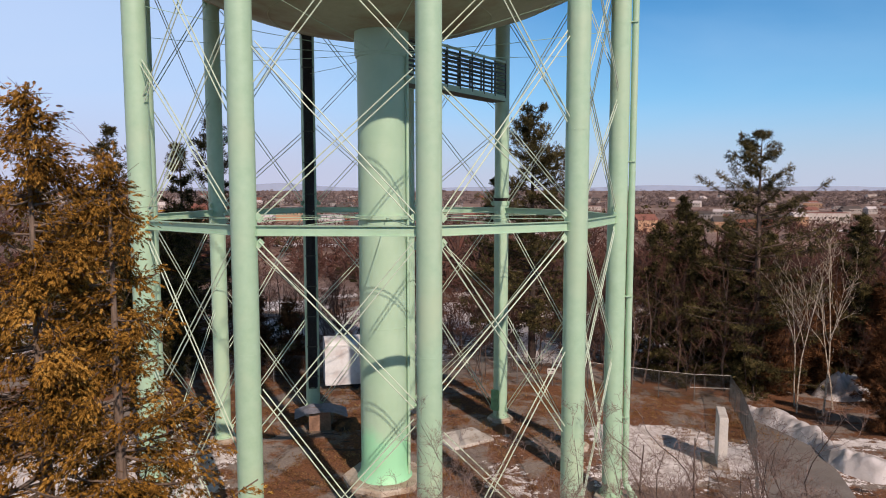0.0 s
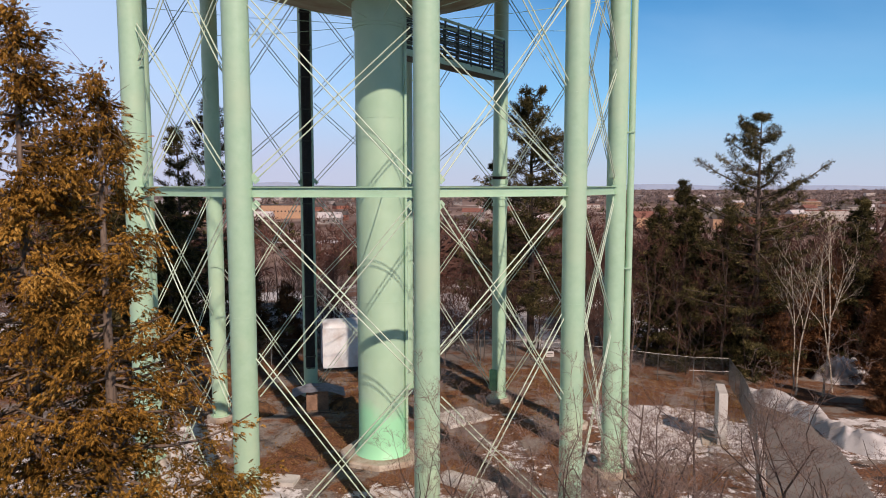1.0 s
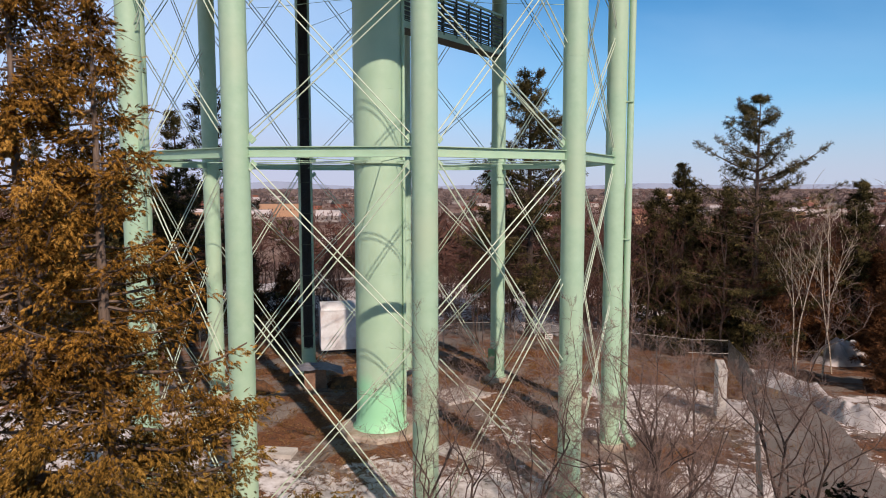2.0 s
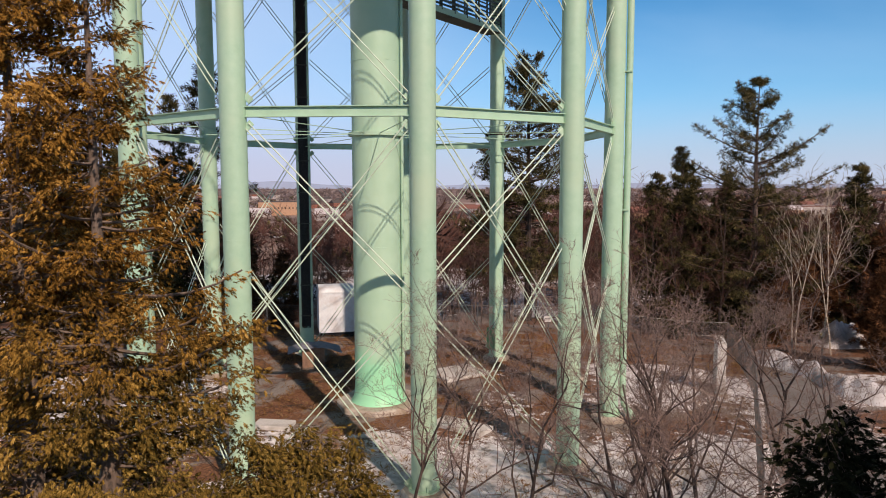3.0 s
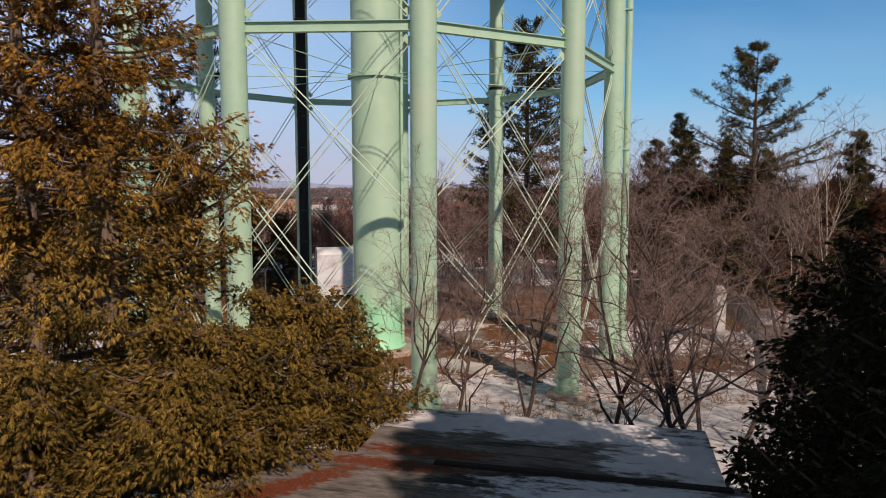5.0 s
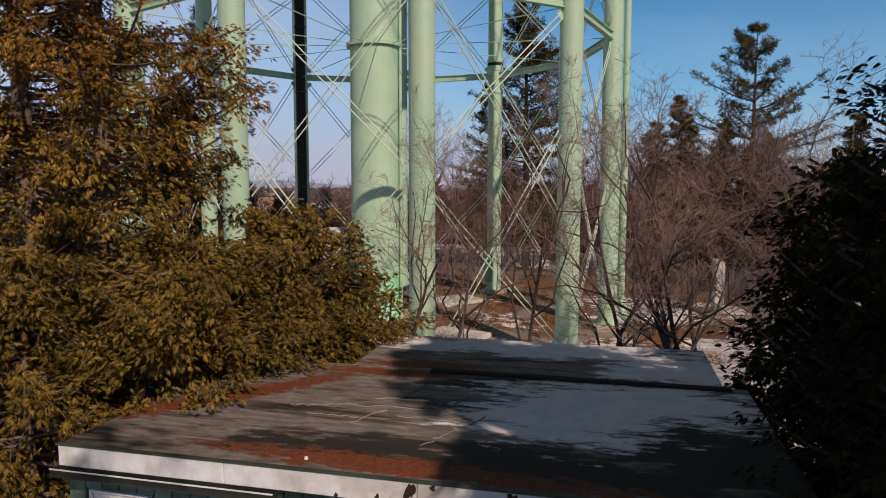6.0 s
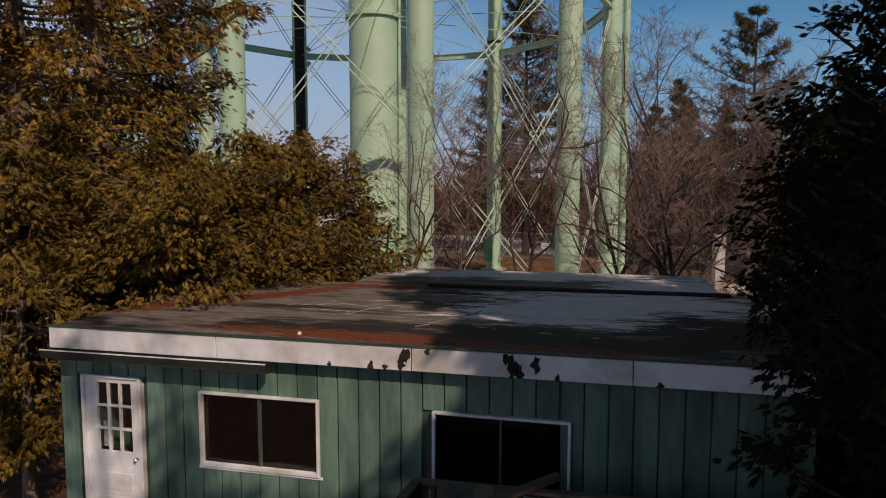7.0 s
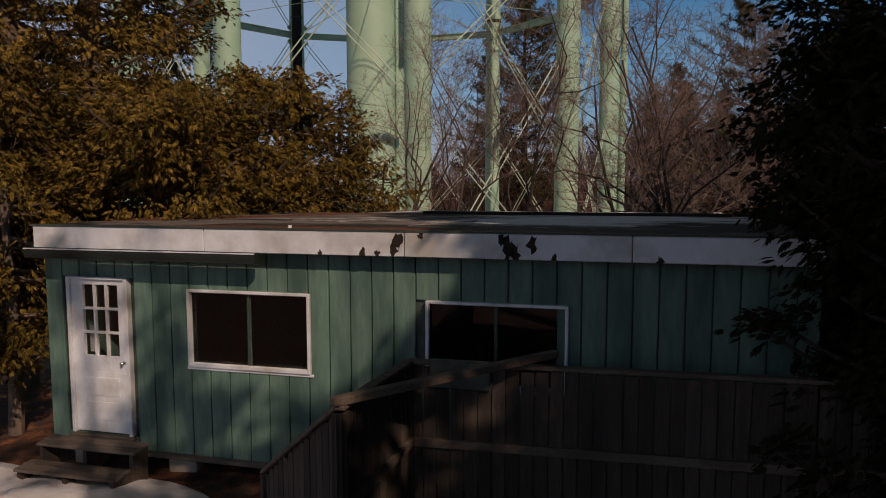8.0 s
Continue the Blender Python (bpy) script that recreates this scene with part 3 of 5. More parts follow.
# girts: rolled channels from leg to leg, with end plates
for k in range(LEGS):
    a, b = Vector((*leg_place(k), GIRT)), Vector((*leg_place(k + 1), GIRT))
    d = (b - a).normalized()
    turn = Matrix.Rotation(math.atan2(d.y, d.x), 4, "Z")
    mid, length = (a + b) / 2, (b - a).length - 1.0
    g = Geo()
    g.box(mid, (length, 0.03, 0.34), turn)
    g.box(mid + Vector((0, 0, 0.185)), (length + 0.10, 0.26, 0.03), turn)
    g.box(mid - Vector((0, 0, 0.185)), (length + 0.10, 0.26, 0.03), turn)
    for s in (-1, 1):
        g.box(mid + d * s * (length / 2 + 0.06), (0.05, 0.30, 0.46), turn)
    tpart("girt", g, GREEN, smooth=False)

# tie rods: crossed pairs in every panel; at the joints between girt levels the rods pass each other on every other leg
JOINTS = ((-0.75, False), (6.95, True), (GIRT, False), (20.3, True), (27.6, False))


def pass_by(k, right):
    """How far above the joint's middle the rod from below ends on one flank of a leg, and the one from above ends below it."""
    if k % LEGS % 2 == 0:
        return 0.80 if right else 1.80
    return -0.92 if right else -0.30


for k in range(LEGS):
    a, b = Vector((*leg_place(k), 0)), Vector((*leg_place(k + 1), 0))
    d = (b - a).normalized()
    out = d.cross(Vector((0, 0, 1)))
    turn = Matrix.Rotation(math.atan2(d.y, d.x), 4, "Z")
    for (z0, o0), (z1, o1) in zip(JOINTS, JOINTS[1:]):
        for s in (0, 1):
            lo, hi = (a + d * 0.52, b - d * 0.52) if s == 0 else (b - d * 0.52, a + d * 0.52)
            klo, khi = ((k, k + 1) if s == 0 else (k + 1, k))
            low = z0 - pass_by(klo, s == 0) if o0 else z0 + 0.5
            high = z1 + pass_by(khi, s == 1) if o1 else z1 - 0.5
            lo, hi = lo + Vector((0, 0, low)), hi + Vector((0, 0, high))
            across = (hi - lo).normalized().cross(out).normalized() * 0.115
            for w in (-1, 1):
                tpart("tie_rod", Geo().tube([lo + across * w + out * (0.05 * s), hi + across * w + out * (0.05 * s)], 0.027, 6), SUNLIT_ROD)
            for p, sd, up, inner in ((lo, 1 if s == 0 else -1, 1, o0), (hi, -1 if s == 0 else 1, -1, o1)):
                if inner:
                    continue
                g = Geo().box(p + d * sd * 0.08, (0.26, 0.03, 0.34), turn @ Matrix.Rotation(-sd * up * 0.78, 4, "Y"), 0.02)
                tpart("gusset", g, GREEN, smooth=False)

# riser column with its collar, and radial rods to every leg
col = tpart("riser_column", Geo().lathe([(1.62, -0.85), (1.42, -0.6), (1.335, 0.1), (1.335, 7.9), (1.347, 7.901), (1.347, 7.95), (1.335, 7.951), (1.335, 17.9), (1.347, 17.901), (1.347, 17.95), (1.335, 17.951), (1.335, 22.7), (1.42, 22.701), (1.42, 22.85), (1.47, 22.86), (1.47, 24.6)], 48, (CX, CY, 0)), COLUMN)
part("collar", Geo().lathe([(1.34, GIRT - 0.1), (1.52, GIRT - 0.1), (1.52, GIRT + 0.1), (1.34, GIRT + 0.1)], 48, (CX, CY, 0)), GREEN, col)
pad = Geo().lathe([(0.0, -0.8), (2.35, -0.8), (2.45, -0.9), (2.5, -1.7), (0.0, -1.7)], 8, (CX, CY, 0))
tpart("footing", pad, CONCRETE, "tan concrete footing", False)
for k in range(LEGS):
    x, y = leg_place(k)
    d = Vector((CX - x, CY - y, 0)).normalized()
    p, q = Vector((x, y, 0)) + d * 0.5, Vector((CX, CY, 0)) - d * 1.5
    tpart("radial_rod", Geo().tube([p + Vector((0, 0, GIRT - 0.05)), q + Vector((0, 0, GIRT))], 0.022, 6), GREEN)
    tpart("radial_rod", Geo().tube([p + Vector((0, 0, 23.6)), (p + q) / 2 + Vector((0, 0, 23.2)), q + Vector((0, 0, 23.0))], 0.016, 5), GREEN)

# tank: shallow bowl, knuckle and shell
prof = [(1.4, 24.0 + 1.4 ** 2 / 48)] + [(r, 24.0 + r * r / 48.0) for r in np.linspace(2.8, 11.4, 16)]
prof += [(11.9, 27.05), (12.15, 27.6), (12.2, 28.4), (12.2, 34.0), (11.0, 36.5), (7.0, 38.4), (0.01, 39.2)]
tank = tpart("tank", Geo().lathe(prof, 96, (CX, CY, 0)), GREEN_SHADED, "shaded green tank bowl with weld seams")
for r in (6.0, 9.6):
    part("weld_seam", Geo().lathe([(r - 0.03, 23.99 + r * r / 48), (r, 23.96 + r * r / 48), (r + 0.03, 23.99 + r * r / 48)], 96, (CX, CY, 0)), GREEN_SHADED, tank)

# overflow pipe down one leg, with a flared foot
x, y = leg_place(3)
away = Vector((x - CX, y - CY, 0)).normalized()
p = Vector((x + 0.70, y - 0.12, 0))
g = Geo().tube([p + Vector((0, 0, z)) for z in (33, 10, 0.2)] + [p + Vector((0.06, -0.12, -0.25)), p + Vector((0.35, -0.75, -0.75))], [0.17, 0.17, 0.17, 0.17, 0.18], 14)
pipe = tpart("overflow_pipe", g, GREEN)
for z in (3.5, 10.0, 17.0, 24.0):
    part("pipe_clamp", Geo().box((x + 0.52, y - 0.12, z), (0.62, 0.36, 0.06), Matrix.Rotation(-0.3, 4, "Z")), GREEN, pipe)

# black cable duct strapped to one rear leg
x, y = leg_place(7)
face = Vector((0.20, -0.98, 0)).normalized()
turn = Matrix.Rotation(math.atan2(face.y, face.x) + math.pi / 2, 4, "Z")
mid = Vector((x, y, 0)) + face * 0.54
duct = tpart("cable_duct", Geo().box(mid + Vector((0, 0, 14.7)), (0.66, 0.16, 27.0), turn, 0.02), CABLE, "black cable duct strapped to a rear leg", False)
for i in range(7):
    c = mid + face * 0.10 + Vector((math.cos(math.atan2(face.x, -face.y)), math.sin(math.atan2(face.x, -face.y)), 0)) * (i - 3) * 0.085
    part("cable", Geo().tube([c + Vector((0, 0, z)) for z in (1.1, 28.3)], 0.032, 6), CABLE, duct)
for z in np.arange(2.0, 28, 2.2):
    part("strap", Geo().box(mid + Vector((0, 0, z)), (0.80, 0.30, 0.06), turn), STEEL_DARK, duct)

# small pipe beside the riser column
q = Vector((CX + 1.42, CY - 0.35, 0))
tpart("drain_pipe", Geo().tube([q + Vector((0, 0, z)) for z in (24, 12, -0.6)], 0.09, 10), GREEN)

# high walkway from the column to one leg: floor, lattice sides
gx, gy = leg_place(5)
d = Vector((gx - CX, gy - CY, 0)).normalized()
turn = Matrix.Rotation(math.atan2(d.y, d.x), 4, "Z")
s0, s1 = 1.3, RING - 0.5
walkway = thing("walkway_bridge", (CX + d.x * s0, CY + d.y * s0, 21.5), "dark lattice walkway bridge under the tank", "")
WINV = Matrix.Translation((-CX - d.x * s0, -CY - d.y * s0, -21.5))
walkway.parent = tower
walkway.matrix_parent_inverse = INV
sid = Vector((-d.y, d.x, 0))
def at_walk(s, w, z):
    return Vector((CX, CY, 0)) + d * s + sid * w + Vector((0, 0, z))
part("deck", Geo().box(at_walk((s0 + s1) / 2, 0, 21.56), (s1 - s0, 1.1, 0.10), turn), STEEL_DARK, walkway, at=WINV)
for w in (-0.55, 0.55):
    part("side_beam", Geo().box(at_walk((s0 + s1) / 2, w, 21.72), (s1 - s0, 0.06, 0.36), turn), GREEN, walkway, at=WINV)
    g = Geo().box(at_walk((s0 + s1) / 2, w, 24.15), (s1 - s0, 0.10, 0.14), turn)
    part("top_rail", g, GREEN, walkway, at=WINV)
    for i in range(9):
        part("post", Geo().box(at_walk(s0 + (s1 - s0) * i / 8, w, 23.0), (0.09, 0.09, 2.5), turn), STEEL_DARK, walkway, at=WINV)
    for i in range(8):
        part("lattice_rail", Geo().box(at_walk((s0 + s1) / 2, w, 22.05 + i * 0.26), (s1 - s0, 0.05, 0.07 + 0.05 * (i % 2)), turn), STEEL_DARK, walkway, at=WINV)


# ---- trees ----
def spray_template(w=0.085):
    """A cedar spray: a soft plume of short overlapping shoots along a drooping rib. w: half the width of a shoot."""
    v, f = [], []
    for side, root, long in ((-0.62, 0.0, 0.42), (0.62, 0.05, 0.42), (-0.50, 0.22, 0.40), (0.50, 0.28, 0.38), (0.0, 0.26, 0.52)):
        d = Vector((side, 1, 0)).normalized()
        o = len(v)
        drop = -0.25 * root * root
        v += [(-d.y * w, root + d.x * w, drop), (d.y * w, root - d.x * w, drop), (d.x * long, root + d.y * long, -0.25 * (root + long) ** 2 - 0.06)]
        f.append((o, o + 1, o + 2))
    return np.array(v), np.array(f)


def tuft_template(n=9, seed=1, thin=0.035):
    """A tuft of needles: thin pointed triangles from one centre."""
    rnd = np.random.RandomState(seed)
    v, f = [(0, 0, 0)], []
    for i in range(n):
        d = rnd.normal(size=3)
        d[1] = abs(d[1]) + 0.5
        d /= np.linalg.norm(d)
        p = np.cross(d, rnd.normal(size=3))
        p /= np.linalg.norm(p)
        o = len(v)
        v += [tuple(d * 0.55 + p * thin * 2.2), tuple(d), ]
        f += [(0, o, o + 1)]
    return np.array(v), np.array(f)


def scatter(template, centres, ways, sizes, rnd, tilt=0.5):
    """Many copies of a template as one array mesh; each points along its way with some random turn."""
    tv, tf = template
    y = ways + rnd.normal(size=ways.shape) * tilt
    y /= np.linalg.norm(y, axis=1)[:, None]
    x = np.cross(y, rnd.normal(size=ways.shape) * 0.6 + np.array([0, 0, 1.0]))
    x /= np.linalg.norm(x, axis=1)[:, None] + 1e-9
    z = np.cross(x, y)
    v = centres[:, None, :] + sizes[:, None, None] * (tv[None, :, 0:1] * x[:, None, :] + tv[None, :, 1:2] * y[:, None, :] + tv[None, :, 2:3] * z[:, None, :])
    f = tf[None] + (np.arange(len(centres)) * len(tv))[:, None, None]
    return v.reshape(-1, 3), f.reshape(-1, 3)


def cedar(at, height, radius, seed, leaf, label, low=0.8, branches=150, per=60, size=0.30, full=0.6, lean=(0, 0), sharp=0.85, clumps=9, airy=0.0):
    """A cedar: trunk, upturned branches with sprays along them."""
    rnd = np.random.RandomState(seed)
    x, y = at
    z0 = gz(x, y)
    tree = thing("cedar_tree", (x, y, z0), label, "tree", "cedars round the shed")
    top = Vector((lean[0], lean[1], height))
    # trees with the shade-dark leaves get the darker bark as well
    part("trunk", Geo().tube([(0, 0, -0.3), (0.05, 0.02, height * 0.3), tuple(top * 0.7), tuple(top)], [0.012 * height + 0.05, 0.009 * height + 0.04, 0.004 * height + 0.02, 0.015], 9), BARK if leaf is CEDAR_SHADED else CEDAR_BARK, tree, smooth=True)
    limbs = Geo()
    C, W, S = [], [], []
    for i in range(branches):
        k = (i + rnd.rand()) / branches
        h = low + (height - low) * k
        hh = (h - low) / (height - low)
        reach = radius * min(1.0, (0.30 + hh * 4.0)) * (1 - hh ** 1.6) ** sharp + 0.12
        a = rnd.uniform(0, 2 * math.pi)
        reach *= min(1.25, rnd.uniform(0.6, 1.15) * (0.95 + 0.75 * noise.noise((math.cos(a) * 1.3 + seed, math.sin(a) * 1.3, h * 0.55))))
        out = np.array([math.cos(a), math.sin(a), 0])
        base = np.array([lean[0] * h / height, lean[1] * h / height, h])
        s = np.linspace(0, 1, 6)[:, None]
        rise = rnd.uniform(-0.30, 0.10) * reach
        pts = base + out * reach * s + np.array([0, 0, 1.0]) * (rise * s + 0.35 * reach * s ** 2.5)
        limbs.tube([tuple(p) for p in pts], [0.012 + 0.012 * reach * (1 - 0.85 * q) for q in s[:, 0]], 4, False)
        for _ in range(4):
            q0 = rnd.uniform(0.15, 0.8)
            e = base + out * reach * q0 + np.array([0, 0, 1.0]) * (rise * q0 + 0.35 * reach * q0 ** 2.5)
            w0 = out * 0.6 + rnd.normal(size=3) * 0.5
            ln = rnd.uniform(0.25, 0.6)
            limbs.tube([tuple(e), tuple(e + w0 * ln * 0.5 + rnd.normal(size=3) * 0.04), tuple(e + w0 * ln)], [0.008, 0.006, 0.003], 3, False)
        # clumps along the outer part of the branch, each a bunch of sprays
        thin = airy * min(1.0, max(0.0, (hh - 0.55) / 0.25))  # sparse clumps towards an airy top
        m = max(2, int(clumps * (0.2 + min(1.2, reach / radius)) * (1 - thin)))
        q = 1 - (1 - 0.22) * rnd.rand(m) ** (1 / full) if full > 1 else 0.2 + 0.85 * rnd.rand(m) ** full
        side = np.array([-out[1], out[0], 0])
        lat = rnd.normal(size=m) * 0.20 * reach * (1.1 - 0.7 * q)
        cc = base + out * (reach * q)[:, None] + side * lat[:, None] + np.array([0, 0, 1.0]) * (rise * q + 0.35 * reach * q ** 2.5 + rnd.normal(size=m) * 0.06)[:, None]
        n = max(4, int(per / 5))
        # every clump is a plume: its fronds share a drooping way and lie along it
        way = out * 0.75 + side * (lat / (reach + 0.1) * 1.2 + rnd.normal(size=m) * 0.30)[:, None] + np.array([0, 0, 1.0]) * rnd.normal(-0.30, 0.30, m)[:, None]
        way /= np.linalg.norm(way, axis=1)[:, None]
        long = rnd.uniform(-0.30, 0.30, (m, n, 1))
        w = rnd.normal(size=(m, n, 3)) * np.array([0.085, 0.085, 0.06])
        C.append((cc[:, None] + way[:, None] * long + w).reshape(-1, 3))
        W.append((way[:, None] + w * 2.4).reshape(-1, 3))
        S.append(size * rnd.uniform(0.6, 1.3, m * n))
    C, W, S = np.concatenate(C), np.concatenate(W), np.concatenate(S)
    v, f = scatter(spray_template(0.125 if leaf is CEDAR_SHADED else 0.080), C, W, S, rnd, 0.35)
    part("branch_crown", limbs, BARK if leaf is CEDAR_SHADED else CEDAR_BARK, tree)
    part("crown", tri_mesh("crown", v, f), leaf, tree)
    return tree


def pine_meshes(height, radius, seed, bare, tiers, per, size, leaf_from, ring=(4, 7), reaches=(0.35, 1.25), taper=0.8, wander=0.4, cap=99.0):
    """A white pine: tall trunk, level limbs in whorls with tufts towards their ends."""
    rnd = np.random.RandomState(seed)
    trunk = Geo().tube([(0, 0, -0.5), (0.1, 0, height * 0.4), (0.0, 0.1, height * 0.75), (0, 0, height)], [0.016 * height, 0.012 * height, 0.006 * height, 0.03], 8)
    limbs = Geo()
    C, W, S = [], [], []
    for i in range(tiers):
        k = i / (tiers - 1)
        h = bare + (height - bare) * k
        for j in range(rnd.randint(*ring)):
            reach = min(cap, radius * (1.02 - k) ** taper) * rnd.uniform(*reaches) + 0.3
            a = rnd.uniform(0, 2 * math.pi)
            out = np.array([math.cos(a), math.sin(a), 0])
            up = rnd.uniform(-0.05, 0.25) + 0.5 * k
            b = np.array([0, 0, h + rnd.uniform(-wander, wander)])
            s = np.linspace(0, 1, 4)[:, None]
            limbs.tube([tuple(p) for p in b + out * reach * s + np.array([0, 0, 1.0]) * up * reach * s ** 1.5], [0.02 + 0.011 * reach * (1 - 0.9 * q) for q in s[:, 0]], 4, False)
            n = int(per * (0.3 + reach / radius))
            q = leaf_from + (1 - leaf_from) * rnd.rand(n) ** 0.8
            side = np.array([-out[1], out[0], 0])
            lat = rnd.uniform(-1, 1, n) * reach * 0.34 * (1.08 - q) + rnd.normal(size=n) * 0.12
            w = rnd.normal(size=(n, 3)) * np.array([0.10, 0.10, 0.10])
            C.append(b + out * (reach * q)[:, None] + side * lat[:, None] + np.array([0, 0, 1.0]) * (up * reach * q ** 1.5)[:, None] + w)
            W.append(out * 0.6 + side * (np.sign(lat) * 0.4)[:, None] + np.array([0, 0, 0.6]) + w)
            S.append(size * rnd.uniform(0.6, 1.2, n))
    v, f = scatter(tuft_template(9, seed, 0.05), np.concatenate(C), np.concatenate(W), np.concatenate(S), rnd, 0.7)
    return trunk.mesh("trunk", True), limbs.mesh("limbs"), tri_mesh("crown", v, f)


def pine(at, meshes, scale, turn, label, leaf=None, name="pine_tree"):
    x, y = at
    tree = thing(name, pose(x, y, gz(x, y), 0, 0, turn) @ Matrix.Diagonal((scale, scale, scale, 1)), label, "tree", "evergreens of the wood")
    part("trunk", meshes[0], BARK, tree)
    part("limb_crown", meshes[1], BARK, tree)
    part("crown", meshes[2], leaf or PINE, tree)
    return tree


def bare_meshes(height, seed, stems=1, spread_out=0.35, depth=4, thick=0.011, twig=0.006, forks=(3, 5), start=0.25, n0=7, lean=(0, 0), fine=3, curl=1.0, rise=0.05):
    """A leafless tree: trunk and limbs in one mesh, fine twigs in another."""
    rnd = random.Random(seed)
    stem_list, wood, twigs = [], Geo(), Geo()

    def grow(p, d, length, r, level):
        pts, rad = [p], [r]
        seg = 5 if level < 2 else fine if level < 3 else 2
        q, w = p.copy(), d.copy()
        for i in range(seg):
            bend = (0.13 + 0.06 * level) * curl
            w = (w + Vector((rnd.gauss(0, bend), rnd.gauss(0, bend), rnd.gauss(rise, bend * 0.6)))).normalized()
            q = q + w * length / seg
            pts.append(q.copy())
            rad.append(max(twig * 0.5, r * (1 - 0.75 * (i + 1) / seg)))
        if level == 0:
            stem_list.append(Geo().tube(pts, rad, n0, False).mesh("trunk", True))
        else:
            (wood if level < 2 else twigs).tube(pts, rad, (n0, 5, 3, 3, 3, 3)[level], False)
        if level >= depth:
            return
        for i in range(rnd.randint(*forks) + (2 if level == 0 else 0)):
            k = rnd.uniform(start if level == 0 else 0.2, 1.0)
            j = min(int(k * seg), seg - 1)
            b = pts[j].lerp(pts[j + 1], k * seg - j)
            side = Vector((rnd.gauss(0, 1), rnd.gauss(0, 1), rnd.gauss(0.35, 0.5))).normalized()
            nd = (w * (0.75 - spread_out * 0.6) + side * (spread_out + 0.25)).normalized()
            grow(b, nd, length * rnd.uniform(0.38, 0.62) * (1.15 - 0.45 * k), max(twig, rad[j] * 0.62), level + 1)

    for s in range(stems):
        a = 2 * math.pi * s / max(1, stems) + rnd.uniform(0, 1)
        d = Vector((math.cos(a) * 0.34 * (stems > 1) + lean[0], math.sin(a) * 0.34 * (stems > 1) + lean[1], 1)).normalized()
        grow(Vector((0.12 * math.cos(a) * (stems > 1), 0.12 * math.sin(a) * (stems > 1), -0.2)), d, height * rnd.uniform(0.75, 1.0), thick * height, 0)
    return stem_list, wood.mesh("limbs", True), twigs.mesh("twigs")


def bare_tree(at, meshes, scale, turn, label, bark, twig, group, name="bare_tree", tall=1.0):
    x, y = at
    tree = thing(name, pose(x, y, gz(x, y), 0, 0, turn) @ Matrix.Diagonal((scale, scale, scale * tall, 1)), label, "tree", group)
    for m in meshes[0]:
        part("trunk", m, bark, tree)
    part("limb_crown", meshes[1], bark, tree)
    part("twig_crown", meshes[2], twig, tree)
    return tree


# cedars beside and behind the shed
cedar((-7.6, 12.7), 17.5, 3.2, 11, CEDAR, "tall golden-brown cedar beside the green shed", 1.0, 265, 210, 0.155, sharp=0.9, clumps=10)
cedar((-6.25, 12.9), 16.4, 3.0, 12, CEDAR, "tall golden-brown cedar with a forked top behind the shed", 1.0, 180, 190, 0.155, sharp=0.9, clumps=9)
cedar((-10.9, 12.2), 16.0, 3.2, 13, CEDAR, "broad golden-brown cedar at the edge of the trees", 1.0, 90, 50, 0.34, sharp=0.9, clumps=9)
cedar((-6.2, 10.1), 5.6, 1.9, 17, CEDAR_GREEN, "low olive cedar beside the shed's end wall", 1.0, 85, 115, 0.18, sharp=0.8)
cedar((-9.2, 9.4), 8.0, 2.4, 18, CEDAR_GREEN, "low golden cedar at the edge of the yard", 0.6, 45, 45, 0.30, sharp=0.8)
cedar((-4.80, 11.5), 5.2, 2.3, 20, CEDAR_GREEN, "olive cedar with boughs hanging over the roof corner", 2.75, 100, 115, 0.17, lean=(0.3, 0), sharp=0.45, clumps=8)
cedar((-4.65, 12.9), 5.5, 2.4, 31, CEDAR_GREEN, "olive cedar spreading low over the shed roof", 2.75, 95, 110, 0.17, lean=(0.3, 0), sharp=0.45, clumps=8)
cedar((-4.4, 14.1), 6.0, 2.0, 14, CEDAR_GREEN, "olive cedar leaning over the shed roof", 2.4, 75, 115, 0.18, lean=(0.5, 0.1), sharp=0.5, clumps=8)
cedar((-3.5, 14.6), 6.0, 1.7, 15, CEDAR_GREEN, "small olive cedar behind the shed roof", 2.2, 70, 105, 0.18, lean=(0.6, 0), sharp=0.55, clumps=7)
cedar((-2.3, 15.1), 5.6, 1.3, 16, CEDAR_GREEN, "thin olive cedar behind the shed roof", 2.2, 52, 95, 0.18, lean=(0.4, 0), sharp=0.6, clumps=6)
cedar((-1.3, 15.2), 4.2, 0.9, 19, CEDAR_GREEN, "straggling young olive cedar behind the shed roof", 2.0, 30, 80, 0.18, lean=(0.3, 0), sharp=0.7, clumps=6)
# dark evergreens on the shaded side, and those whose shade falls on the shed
cedar((5.9, 7.1), 9.1, 2.6, 21, CEDAR_SHADED, "dark shaded evergreen beside the shed's end", 0.3, 260, 140, 0.135, sharp=0.6, airy=0.3)
cedar((5.25, 5.2), 8.0, 2.5, 25, CEDAR_SHADED, "dark shaded evergreen over the board fence", 0.2, 250, 150, 0.15, sharp=0.7, airy=0.1)
cedar((6.3, 10.3), 6.0, 1.5, 32, CEDAR_SHADED, "dark shaded evergreen shrub behind the shed's end", 0.2, 90, 60, 0.2, sharp=0.6, airy=0.3)
cedar((7.4, 12.4), 7.0, 1.9, 33, CEDAR_SHADED, "dark shaded evergreen behind the rear shed", 0.2, 110, 60, 0.22, sharp=0.6)
# the next eight stand out of view, added to cast shade and block sky
cedar((10.2, 7.6), 11.5, 3.0, 28, CEDAR_SHADED, "unseen dark evergreen blocking sky light near the shed's end", 0.3, 150, 40, 0.5, sharp=0.6)
